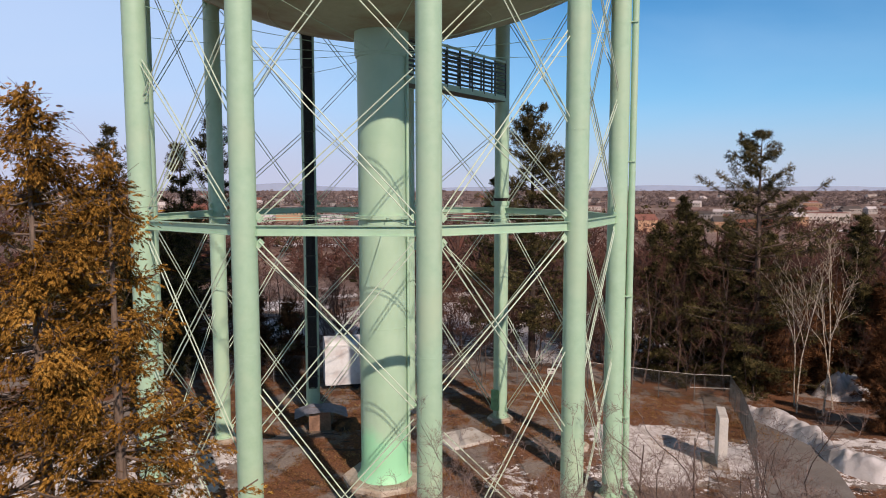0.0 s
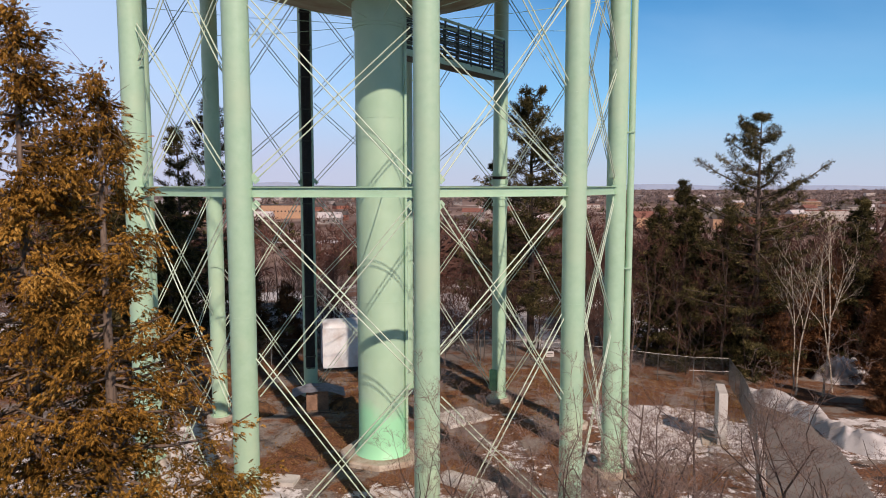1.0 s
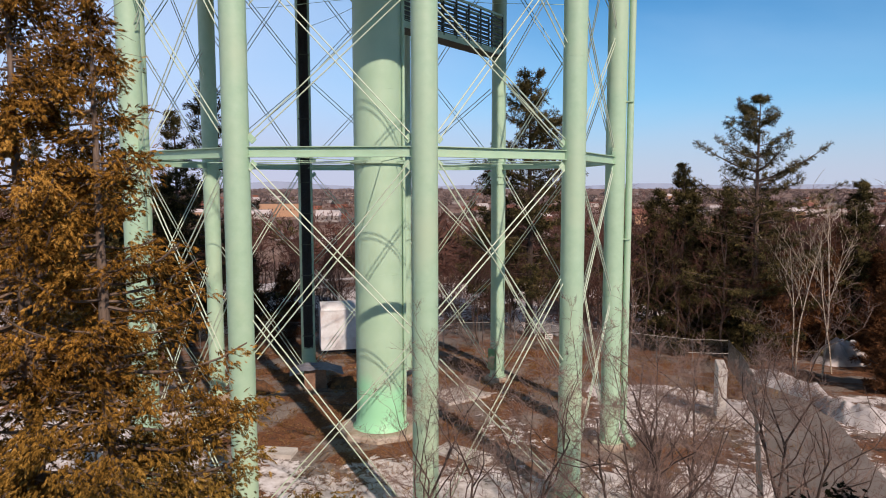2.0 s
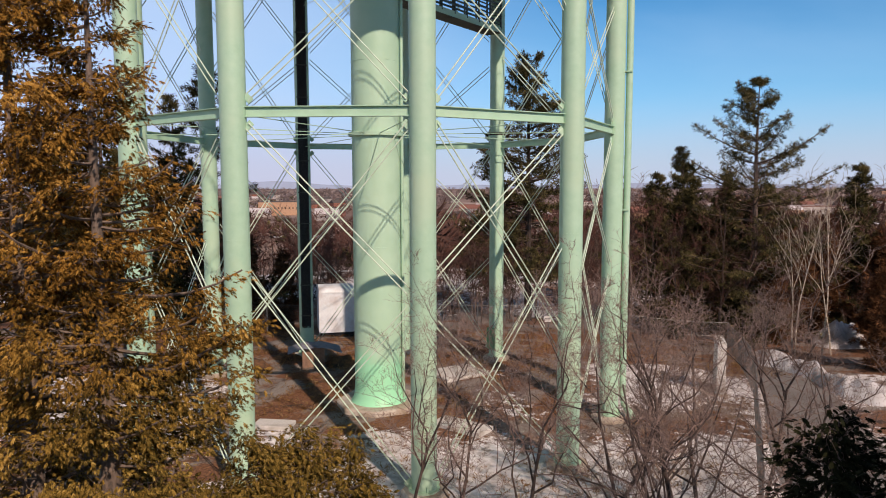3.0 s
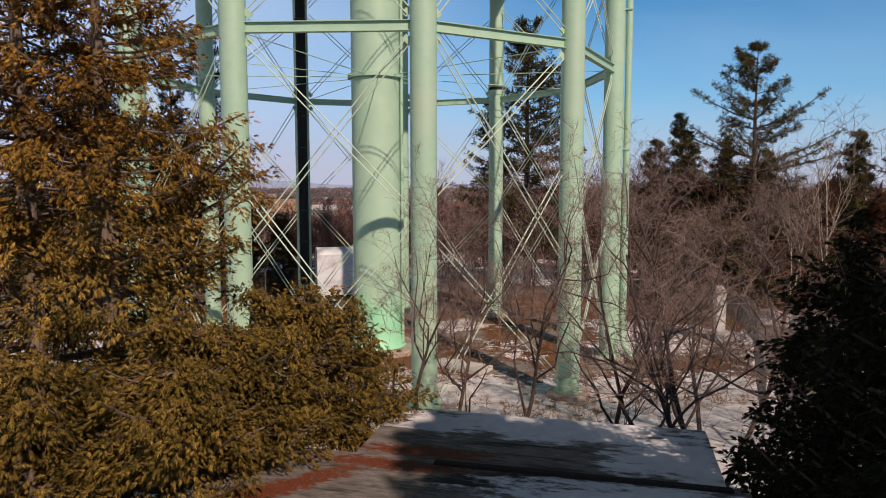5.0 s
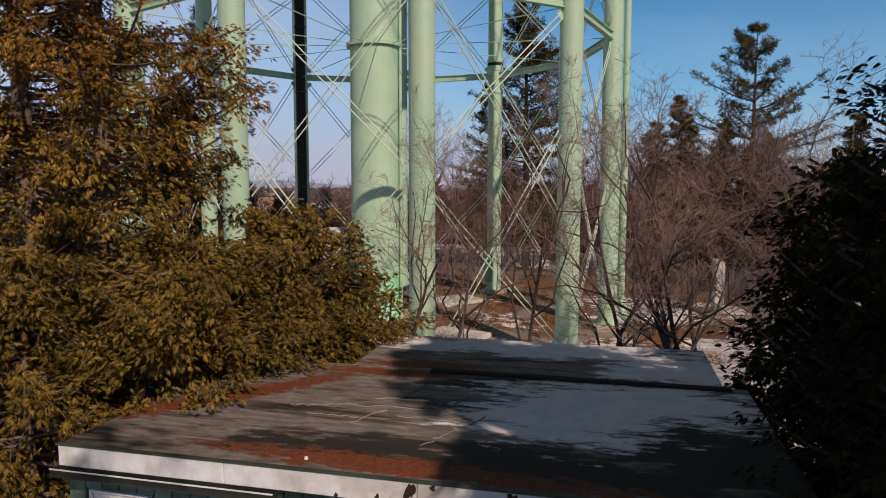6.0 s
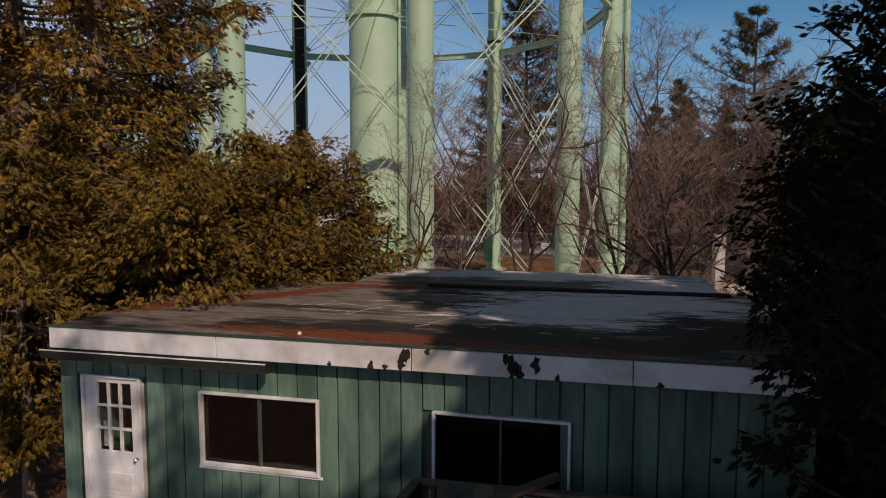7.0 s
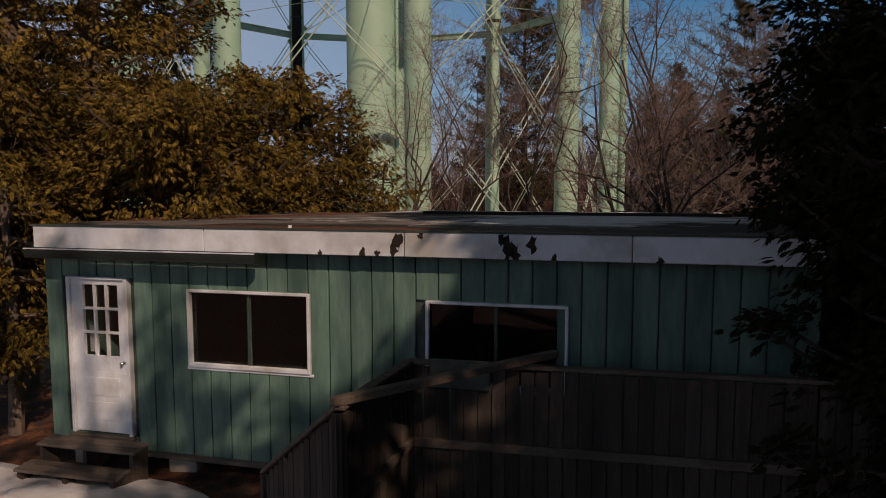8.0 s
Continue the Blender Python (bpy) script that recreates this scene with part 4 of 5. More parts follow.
cedar((7.7, -0.5), 15.5, 3.3, 22, CEDAR_SHADED, "tall dark evergreen shading the yard", 0.5, 170, 42, 0.9, sharp=0.6)
cedar((7.7, -3.6), 16.5, 3.0, 23, CEDAR_SHADED, "dark evergreen shading the shed front", 0.5, 110, 34, 0.7, sharp=0.7)
cedar((6.4, -6.8), 13.0, 3.4, 24, CEDAR_SHADED, "broad dark evergreen shading the shed wall", 0.5, 95, 32, 0.6, sharp=0.5)
cedar((3.7, -8.2), 17.2, 2.3, 29, CEDAR_SHADED, "tall thin evergreen dappling the shed front", 0.5, 60, 16, 0.36, sharp=0.6)
cedar((8.2, 2.4), 11.0, 2.3, 30, CEDAR_SHADED, "unseen dark evergreen blocking sky light by the board fence", 0.3, 140, 36, 0.6, sharp=0.6)
cedar((4.6, -7.6), 14.6, 2.0, 27, CEDAR_SHADED, "unseen thin dark evergreen dappling the shed wall", 0.5, 75, 20, 0.45, sharp=0.7)
cedar((11.5, 4.0), 13.0, 3.6, 26, CEDAR_SHADED, "unseen dark evergreen blocking sky light behind the board fence", 0.3, 120, 36, 0.9, sharp=0.6)

# leafless saplings behind the shed
saps = [bare_meshes(8.8, s, stems=n, spread_out=0.42, depth=4, thick=0.0090, twig=0.0052, forks=(4, 7), start=0.22, curl=1.7, lean=l, rise=0.11) for s, n, l in ((31, 1, (0.2, 0)), (32, 2, (0, 0)), (33, 1, (0.6, 0.1)), (34, 2, (0.1, 0)))]
for x, y, s, t, i in ((0.6, 17.4, 0.95, 0, 0), (1.3, 18.4, 0.95, 0, 2), (6.2, 17.0, 1.02, 70, 1), (7.7, 18.0, 1.08, 200, 3), (9.8, 18.8, 1.0, 300, 0), (11.8, 19.4, 1.0, 160, 3), (8.6, 22.0, 1.1, 10, 1), (-0.5, 18.4, 0.9, 100, 2), (4.6, 18.4, 1.05, 280, 0)):
    bare_tree((x, y), saps[i], s, t, "leafless sapling with crooked limbs and fine pinkish twigs behind the shed", SAPLING_BARK, TWIG, "saplings behind the shed", "bare_sapling")

# the wood beyond the fence
woods = [bare_meshes(13.0, s, spread_out=0.32, depth=3, thick=0.0085, twig=0.017, forks=(4, 6), start=0.15, n0=5, fine=2) for s in (41, 42, 43, 44, 45)]
rnd = random.Random(7)
spots = []
while len(spots) < 240:
    x, y = (rnd.uniform(12, 50), rnd.uniform(60.5, 73)) if len(spots) < 55 else (rnd.uniform(-75, 85), 61 + 45 * rnd.random() ** 1.6)
    if abs(x - 4) > (y + 8) * 0.85 or any((x - a) ** 2 + (y - b) ** 2 < 3 for a, b in spots):
        continue
    spots.append((x, y))
distant = [bare_meshes(13.0, s, spread_out=0.32, depth=2, thick=0.0085, twig=0.03, forks=(8, 11), start=0.15, n0=4, fine=2) for s in (46, 47, 48)]
for x, y in spots:
    tall = 0.62 + 0.38 * smooth(4, 18, x) + 0.2 * smooth(-12, -24, x)
    bare_tree((x, y), woods[rnd.randrange(5)] if y < 76 else distant[rnd.randrange(3)], rnd.uniform(0.75, 1.15) * tall, rnd.uniform(0, 360), "leafless grey-brown tree in the wood", BARK, TWIG_FAR, "bare trees of the wood")
birches = [bare_meshes(12.5, s, spread_out=0.19, depth=3, thick=0.0052, twig=0.009, forks=(3, 5), start=0.3, n0=6, fine=2, curl=0.6) for s in (51, 52)]
for x, y, s, t, i in ((28.6, 54.2, 1.05, 0, 0), (30.4, 53.6, 1.25, 120, 1), (32.0, 55.0, 1.0, 60, 0), (29.6, 56.5, 1.1, 200, 1)):
    bare_tree((x, y), birches[i], s, t, "slender pale-barked birch beside the snow bank", BIRCH, BIRCH, "birches", "birch_tree")
# undergrowth that fills the edge of the wood
thickets = [bare_meshes(6.5, s, stems=2, spread_out=0.35, depth=2, thick=0.007, twig=0.016, forks=(5, 7), start=0.15, n0=4, fine=2) for s in (71, 72, 73)]
for i in range(110):
    x, y = rnd.uniform(-34, 48), 60.2 + 16 * rnd.random() ** 1.5
    bare_tree((x, y), thickets[i % 3], rnd.uniform(0.7, 1.25), rnd.uniform(0, 360), "leafless russet thicket under the wood's edge", BARK, TWIG_FAR, "thickets of the wood", "bare_thicket")
under = [pine_meshes(8.0, 2.3, s, 0.2, 15, 17, 0.62, 0.1) for s in (65, 66)]
for i, (x, y, s) in enumerate([(33.4, 63.0, 1.05), (36.2, 64.0, 1.3), (39.6, 61.0, 1.1), (31.6, 47.4, 0.62), (33.2, 48.6, 0.8), (34.6, 46.2, 0.7), (32.4, 63.5, 1.2), (40.5, 62.0, 1.2), (-14.0, 62.0, 0.8), (-17.0, 61.0, 0.9), (25.4, 65.0, 1.3), (29.5, 60.8, 0.9), (44.0, 58.0, 1.2), (36.5, 56.0, 0.8)]):
    pine((x, y), under[i % 2], s, 50 * i, "low russet-olive evergreen in the wood's undergrowth", WOOD_CEDAR, "bushy_evergreen")
pines = [pine_meshes(23.0, 6.6, s, 2.0, 19, 34, 0.55, 0.25) for s in (61, 62)] + [pine_meshes(23.0, 11.4, 67, 1.0, 19, 76, 0.40, 0.28, (6, 9), (0.4, 1.2), 0.76, 0.35, 6.4), pine_meshes(23.0, 6.2, 68, 4.0, 26, 52, 0.42, 0.25, (5, 8), (0.35, 1.25), 0.6, 0.5)]
pines.append(pine_meshes(17.0, 4.2, 64, 0.6, 20, 42, 0.6, 0.1))
for x, y, s, t in ((26.6, 63.6, 0.85, 0), (28.6, 62.6, 0.72, 300), (30.8, 64.6, 0.8, 130), (45, 60.5, 0.75, 20), (49.5, 63, 0.8, 260), (-24, 60.6, 0.85, 200), (-28.5, 61, 0.9, 80), (-33, 63, 0.85, 310)):
    pine((x, y), pines[4], s, t, "dense dark evergreen at the front of the wood", name="spruce_tree")
for x, y, s, t in ((38.8, 63.5, 0.9, 40), (42.5, 61.5, 0.85, 190), (20.4, 64.4, 0.84, 90), (23.4, 65.0, 0.9, 250)):
    pine((x, y), pines[4], s, t, "russet-brown winter cedar at the front of the wood", WOOD_CEDAR, "wood_cedar_tree")
for x, y, s, t, i in ((28.4, 61.8, 0.995, 0, 2), (8.4, 64.0, 1.03, 100, 3), (-20.5, 61.0, 0.98, 40, 1), (-30.0, 62.0, 0.95, 200, 0), (-25.5, 67.0, 0.9, 300, 1), (22.8, 64.5, 0.74, 250, 1), (5.4, 70, 0.75, 30, 0), (-35, 60, 0.8, 90, 0), (42, 62, 0.62, 50, 1), (47, 70, 0.7, 10, 0), (54, 66, 0.65, 210, 1)):
    pine((x, y), pines[i], s, t, "tall dark green pine rising above the bare wood")


# ---- the green shed ----
U = Vector((6.11, -1.55, 0)).normalized()  # along the front wall
N = Vector((-U.y, U.x, 0))  # into the shed
ORIGIN = Vector((-4.57, 8.75, 0))
TURN = math.atan2(U.y, U.x)
shed = thing("shed", Matrix.Translation(ORIGIN) @ Matrix.Rotation(TURN, 4, "Z"), "long green board-sided shed with a flat roof and white fascia", "shed")
L0, L1, DEEP = -0.38, 8.75, 4.35  # ends of the front wall, depth
FLOOR, TOP = 0.34, 2.92
DOOR = (-0.03, 0.86, 0.45, 2.49)
WINDOWS = ((1.70, 3.32, 1.42, 2.38), (4.72, 6.30, 1.40, 2.36))
holes = [DOOR, *WINDOWS]
front = part("front_wall", Geo().box(((L0 + L1) / 2, 0.15, FLOOR - 0.06), (L1 - L0, 0.10, 0.12)), TRIM_GREEN, shed)
x, step = L0, 0.262
while x < L1 - 0.02:
    w = min(step, L1 - x)
    cuts = sorted((h[2], h[3]) for h in holes if h[0] < x + w / 2 < h[1])
    z = FLOOR - 0.06
    for lo, hi in cuts + [(TOP, TOP)]:
        if lo - z > 0.03:
            part("siding_board", Geo().box((x + w / 2, 0.022, (z + lo) / 2), (w - 0.014, 0.036, lo - z), bevel=0.006), SIDING, front)
        z = hi
    x += step
# backing behind the boards, round the openings
edges = sorted({L0, L1, *[h[0] for h in holes], *[h[1] for h in holes]})
g = Geo()
for a, b in zip(edges, edges[1:]):
    hole = [h for h in holes if h[0] <= (a + b) / 2 <= h[1]]
    z = FLOOR
    for lo, hi in [(h[2], h[3]) for h in hole] + [(TOP, TOP)]:
        if lo - z > 0.01:
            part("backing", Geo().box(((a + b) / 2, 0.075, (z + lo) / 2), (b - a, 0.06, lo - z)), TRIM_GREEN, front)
        z = hi
for name, c, s in (("end_wall", (L0 + 0.05, DEEP / 2 + 0.08, (FLOOR + TOP) / 2), (0.10, DEEP - 0.06, TOP - FLOOR)), ("end_wall", (L1 - 0.05, DEEP / 2 + 0.08, (FLOOR + TOP) / 2), (0.10, DEEP - 0.06, TOP - FLOOR)), ("back_wall", ((L0 + L1) / 2, DEEP + 0.06, (FLOOR + TOP) / 2), (L1 - L0, 0.10, TOP - FLOOR))):
    part(name, Geo().box(c, s), SIDING, shed)
# near-black floor and an added sheet stand for the unlit room's darkness
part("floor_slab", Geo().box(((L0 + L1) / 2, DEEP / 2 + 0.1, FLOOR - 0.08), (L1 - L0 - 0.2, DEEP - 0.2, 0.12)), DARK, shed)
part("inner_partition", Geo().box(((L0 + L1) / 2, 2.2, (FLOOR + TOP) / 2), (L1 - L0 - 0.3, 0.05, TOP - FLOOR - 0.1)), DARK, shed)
for k in np.arange(L0 + 0.3, L1, 1.45):
    part("pier", Geo().box((k, 0.34, 0.10), (0.40, 0.20, 0.44), bevel=0.015), CONCRETE, shed, "grey concrete block pier")
part("skirt_beam", Geo().box(((L0 + L1) / 2, 0.14, 0.24), (L1 - L0, 0.09, 0.18), bevel=0.01), WOOD_LYING, shed)
# roof: slab, fascia, gutter
roof = part("roof", Geo().box(((L0 + L1) / 2 + 0.08, DEEP / 2, 3.03), (L1 - L0 + 0.08, DEEP + 0.36, 0.22), bevel=0.02), ROOFING, shed, "weathered grey felt roof")
fx = L0 + 0.06
for w in (2.4, 2.45, 2.4, 1.79):
    part("fascia_panel", Geo().box((fx + w / 2, -0.20, 3.0), (w - 0.008, 0.03, 0.27), bevel=0.008), WHITE, roof, "dented white fascia panel")
    fx += w
part("drip_edge", Geo().box(((L0 + L1) / 2 + 0.08, -0.19, 3.148), (L1 - L0 + 0.1, 0.07, 0.02)), TRIM_GREEN, roof)
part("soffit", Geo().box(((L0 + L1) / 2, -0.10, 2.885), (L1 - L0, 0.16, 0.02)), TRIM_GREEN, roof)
rr = random.Random(5)
for cx, cz, s in ((4.45, 3.02, 0.10), (4.40, 2.93, 0.07), (5.68, 2.99, 0.12), (5.75, 2.91, 0.09), (5.92, 3.03, 0.08), (4.05, 2.89, 0.06), (4.22, 2.885, 0.05), (6.15, 2.885, 0.05), (7.2, 2.885, 0.05), (4.72, 3.10, 0.05), (5.60, 3.08, 0.06), (3.55, 2.885, 0.035)):
    n = 15
    pts = [(cx + 0.8 * s * rr.uniform(0.3, 1.2) * math.cos(2 * math.pi * i / n), -0.2185, min(3.13, max(2.866, cz + 1.25 * s * rr.uniform(0.3, 1.2) * math.sin(2 * math.pi * i / n)))) for i in range(n)]
    g = Geo()
    g.add(pts + [(p[0], -0.214, p[2]) for p in pts], [tuple(reversed(range(n)))] + [(i, (i + 1) % n, n + (i + 1) % n, n + i) for i in range(n)])
    part("rust_patch", g, RUST, roof, "dark patch of peeled rusty fascia")
g = Geo()
prof = [(-0.345, 2.862), (-0.35, 2.79), (-0.335, 2.755), (-0.26, 2.74), (-0.219, 2.755), (-0.219, 2.862)]
for i, xx in enumerate((-0.34, 2.80)):
    g.v += [(xx, a, b) for a, b in prof] + [(xx, a * 0.97 - 0.01, b + 0.01) for a, b in prof]
m = 12
g.f += [(i, i + 1, m + i + 1, m + i) for i in range(5)] + [(6 + i, m + 6 + i, m + 7 + i, 7 + i) for i in range(5)] + [tuple(range(6)), tuple(m + 5 - i for i in range(6))]
gutter = part("gutter", g, GUTTER, roof, "dark green metal gutter", True)
# white strip on the lip: the edge highlight put into colour
part("lip", Geo().box((1.23, -0.347, 2.868), (3.14, 0.02, 0.012)), WHITE, gutter, "gutter lip with its highlight in white")
# sealed cracks and felt joints
ZR = 3.141
rs = random.Random(12)
for x0, y0, x1, y1 in ((3.4, 2.7, 3.7, 3.5), (2.9, 2.65, 3.9, 2.7), (4.3, 0.9, 4.6, 1.5), (3.6, 1.9, 4.9, 1.85), (2.6, 2.2, 4.2, 2.3), (4.2, 2.3, 4.6, 3.3), (3.1, 1.5, 3.4, 2.2), (2.3, 1.75, 3.1, 1.7), (3.9, 3.1, 5.0, 3.0), (1.9, 2.0, 2.6, 2.2), (4.6, 1.5, 4.9, 2.2)):
    pts = []
    for i in range(9):
        k = i / 8
        pts.append((x0 + (x1 - x0) * k + rs.uniform(-0.05, 0.05), y0 + (y1 - y0) * k + rs.uniform(-0.05, 0.05), ZR + 0.002))
    part("sealant_line", Geo().tube(pts, [rs.uniform(0.005, 0.013) for _ in pts], 5), SEALANT, roof)
part("roof_vent_cap", Geo().lathe([(0.0, ZR + 0.035), (0.022, ZR + 0.03), (0.026, ZR), (0.0, ZR)], 12, (3.02, 0.12, 0)), WHITE, roof, "small white vent cap", True)
part("tar_joint", Geo().box((6.05, DEEP + 0.02, 3.155), (5.1, 0.16, 0.07), bevel=0.02), RUST, roof, "raised dark joint between the front and rear roofs")
# rear lean-to
rear = thing("rear_shed", shed.matrix_basis.copy(), "low rear shed with a snowy flat roof behind the green shed", "shed")
R0, R1, RB = 2.0, 8.4, 7.35
part("walls", Geo().box(((R0 + R1) / 2, (DEEP + 0.2 + RB) / 2, 1.48), (R1 - R0, RB - DEEP - 0.25, 2.76)), SIDING, rear)
rroof = part("roof", Geo().box(((R0 + R1) / 2, (DEEP + RB) / 2 + 0.12, 2.98), (R1 - R0 + 0.3, RB - DEEP - 0.02, 0.20), bevel=0.02), ROOFING_REAR, rear, "weathered grey felt roof")


def sash(x0, x1, z0, z1, mullions):
    """A window in the front wall: white frame, panes, mullion."""
    w = part("window", Geo().box(((x0 + x1) / 2, 0.03, z0 - 0.02), (x1 - x0 + 0.06, 0.09, 0.035), bevel=0.006), WHITE, shed)
    for c, s in (((x0 + 0.02, z0 / 2 + z1 / 2), (0.04, z1 - z0)), ((x1 - 0.02, z0 / 2 + z1 / 2), (0.036, z1 - z0)), ((x0 / 2 + x1 / 2, z1 - 0.015), (x1 - x0 - 0.08, 0.035)), ((x0 / 2 + x1 / 2, z0 + 0.025), (x1 - x0 - 0.08, 0.05))):
        part("frame", Geo().box((c[0], -0.005, c[1]), (s[0], 0.07, s[1]), bevel=0.006), WHITE, w, "white window frame")
    xm = [x0 + 0.04 + (x1 - x0 - 0.08) * k for k in mullions]
    for k in xm:
        part("mullion", Geo().box((k, 0.03, (z0 + z1) / 2), (0.035, 0.04, z1 - z0 - 0.09)), TRIM_GREEN, w)
    bounds = [x0 + 0.04, *xm, x1 - 0.04]
    for a, b in zip(bounds, bounds[1:]):
        pane = part("pane", Geo().box(((a + b) / 2, 0.045, (z0 + z1) / 2 + 0.005), (b - a, 0.006, z1 - z0 - 0.08)), GLASS, w)
        pane.visible_shadow = False


for h in WINDOWS:
    sash(*h, (0.5,))
# door with nine panes
x0, x1, z0, z1 = DOOR
door = part("door", Geo().box(((x0 + x1) / 2, 0.02, z0 + 0.42), (x1 - x0 - 0.09, 0.045, 0.80), bevel=0.006), WHITE, shed, "dirty white door with nine panes")
for c, s in (((x0 + 0.02, (z0 + z1) / 2), (0.05, z1 - z0)), ((x1 - 0.02, (z0 + z1) / 2), (0.05, z1 - z0)), (((x0 + x1) / 2, z1 - 0.015), (x1 - x0 - 0.1, 0.035))):
    part("frame", Geo().box((c[0], 0.005, c[1]), (s[0], 0.09, s[1]), bevel=0.006), WHITE, door, "white door frame")
gx0, gx1, gz0, gz1 = x0 + 0.21, x1 - 0.16, z0 + 1.02, z1 - 0.10
part("stile", Geo().box(((x0 + 0.045 + gx0) / 2, 0.02, (z0 + 0.82 + z1 - 0.035) / 2), (gx0 - x0 - 0.045, 0.045, z1 - 0.035 - z0 - 0.82)), WHITE, door)
part("stile", Geo().box(((x1 - 0.045 + gx1) / 2, 0.02, (z0 + 0.82 + z1 - 0.035) / 2), (x1 - 0.045 - gx1, 0.045, z1 - 0.035 - z0 - 0.82)), WHITE, door)
part("rail", Geo().box(((gx0 + gx1) / 2, 0.02, (z0 + 0.82 + gz0) / 2), (gx1 - gx0, 0.045, gz0 - z0 - 0.82)), WHITE, door)
part("rail", Geo().box(((gx0 + gx1) / 2, 0.02, (gz1 + z1 - 0.035) / 2), (gx1 - gx0, 0.045, z1 - 0.035 - gz1)), WHITE, door)
for k in (1, 2):
    part("glazing_bar", Geo().box((gx0 + (gx1 - gx0) * k / 3, 0.015, (gz0 + gz1) / 2), (0.028, 0.04, gz1 - gz0)), WHITE, door)
    part("glazing_bar", Geo().box(((gx0 + gx1) / 2, 0.016, gz0 + (gz1 - gz0) * k / 3), (gx1 - gx0, 0.036, 0.028)), WHITE, door)
for i in range(3):
    for j in range(3):
        p = part("pane", Geo().box((gx0 + (gx1 - gx0) * (i + 0.5) / 3, 0.03, gz0 + (gz1 - gz0) * (j + 0.5) / 3), ((gx1 - gx0) / 3 - 0.028, 0.005, (gz1 - gz0) / 3 - 0.028)), GLASS, door)
        p.visible_shadow = False
part("curtain", Geo().box((gx0 + 0.08, 0.09, gz0 + 0.2), (0.13, 0.01, 0.34)), CURTAIN, door, "pale scrap of curtain behind the panes")
for k in (0.30, 0.62):
    part("panel_moulding", Geo().box(((x0 + x1) / 2 + 0.01, -0.005, z0 + k), (0.52, 0.012, 0.24), bevel=0.005), WHITE, door)
knob = Geo().lathe([(0.0, 0.0), (0.035, 0.0), (0.035, 0.01), (0.014, 0.015), (0.014, 0.05), (0.032, 0.06), (0.034, 0.08), (0.02, 0.095), (0.0, 0.097)], 14)
part("door_knob", knob, CHROME, door, "worn metal knob", True, Matrix.Translation((x1 - 0.10, -0.003, z0 + 0.95)) @ Matrix.Rotation(radians(90), 4, "X") @ Matrix.Scale(0.72, 4))
part("threshold", Geo().box(((x0 + x1) / 2, -0.01, z0 - 0.03), (x1 - x0 + 0.06, 0.12, 0.05), bevel=0.01), WOOD_LYING, door)

# wooden steps
steps = thing("wooden_steps", shed.matrix_basis @ Matrix.Translation((0.47, -0.31, 0.09)), "two weathered plank steps below the white door", "steps")
for y0, z, n in ((0.02, 0.33, 2), (-0.34, 0.14, 2)):
    for i in range(n):
        part("tread", Geo().box((0.0 + 0.03 * i, y0 - 0.17 * i + 0.08, z), (1.42, 0.155, 0.04), bevel=0.008), WOOD_LYING, steps)
for xx in (-0.64, 0.0, 0.66):
    part("support", Geo().box((xx, -0.15, 0.0), (0.05, 0.62, 0.24)), WOOD, steps)
    part("support", Geo().box((xx, 0.03, 0.21), (0.05, 0.28, 0.19)), WOOD, steps)

# board fence in front of the shed
yard = thing("board_fence", (0, 0, 0), "dark weathered board fence with a low side panel", "fence")
def fence_run(a, b, za, zb, low, board=0.14, skip=0):
    a, b = Vector((*a, 0)), Vector((*b, 0))
    d = (b - a).normalized()
    n = int((b - a).length / board)
    turn = Matrix.Rotation(math.atan2(d.y, d.x), 4, "Z")
    side = Vector((d.y, -d.x, 0))
    for i in range(n):
        p = a + d * (i + 0.5) * board
        k = (i + 0.5) / n
        top = za + (zb - za) * k - 0.03 + rr.uniform(-0.02, 0.02)
        lo = gz(p.x, p.y) + low
        part("board", Geo().box((p.x, p.y, (top + lo) / 2), (board - 0.012, 0.022, top - lo), turn @ Matrix.Rotation(rr.uniform(-0.012, 0.012), 4, "Y")), WOOD, yard)
    length = math.hypot((b - a).length, zb - za)
    tilt = turn @ Matrix.Rotation(-math.atan2(zb - za, (b - a).length), 4, "Y")
    mid = (a + b) / 2 + Vector((0, 0, (za + zb) / 2))
    part("cap_rail", Geo().box(mid, (length + 0.05, 0.11, 0.04), tilt, 0.008), WOOD_LYING, yard)
    for dz in (-0.82, -1.55):
        if min(za, zb) + dz > 0.1:
            part("rail", Geo().box(mid + Vector((0, 0, dz)) + side * 0.035, (length, 0.045, 0.09), tilt, 0.006), WOOD_LYING, yard)
    for p, z in ((a, za), (b, zb)):
        part("post", Geo().box((p.x, p.y, (z + gz(p.x, p.y)) / 2 - 0.03), (0.09, 0.09, z - gz(p.x, p.y)), turn), WOOD, yard)
fence_run((-0.15, 6.80), (7.0, 5.05), 1.87, 1.95, 0.05)
fence_run((-0.64, 5.17), (-0.15, 6.80), 1.93, 1.87, 0.05)
fence_run((-1.62, 6.75), (-0.64, 5.17), 0.75, 1.93, 0.05)
part("loose_beam", Geo().box((0.31, 5.89, 1.985), (2.5, 0.09, 0.07), Matrix.Rotation(math.atan2(1.32, 1.74), 4, "Z"), 0.008), WOOD_LYING, yard, "loose grey beam across the fence tops")
part("hanging_cloth", Geo().box((0.35, 6.62, 1.78), (0.62, 0.03, 0.30), Matrix.Rotation(TURN, 4, "Z"), 0.012), STEEL_DARK, yard, "grey cloth over the fence top")

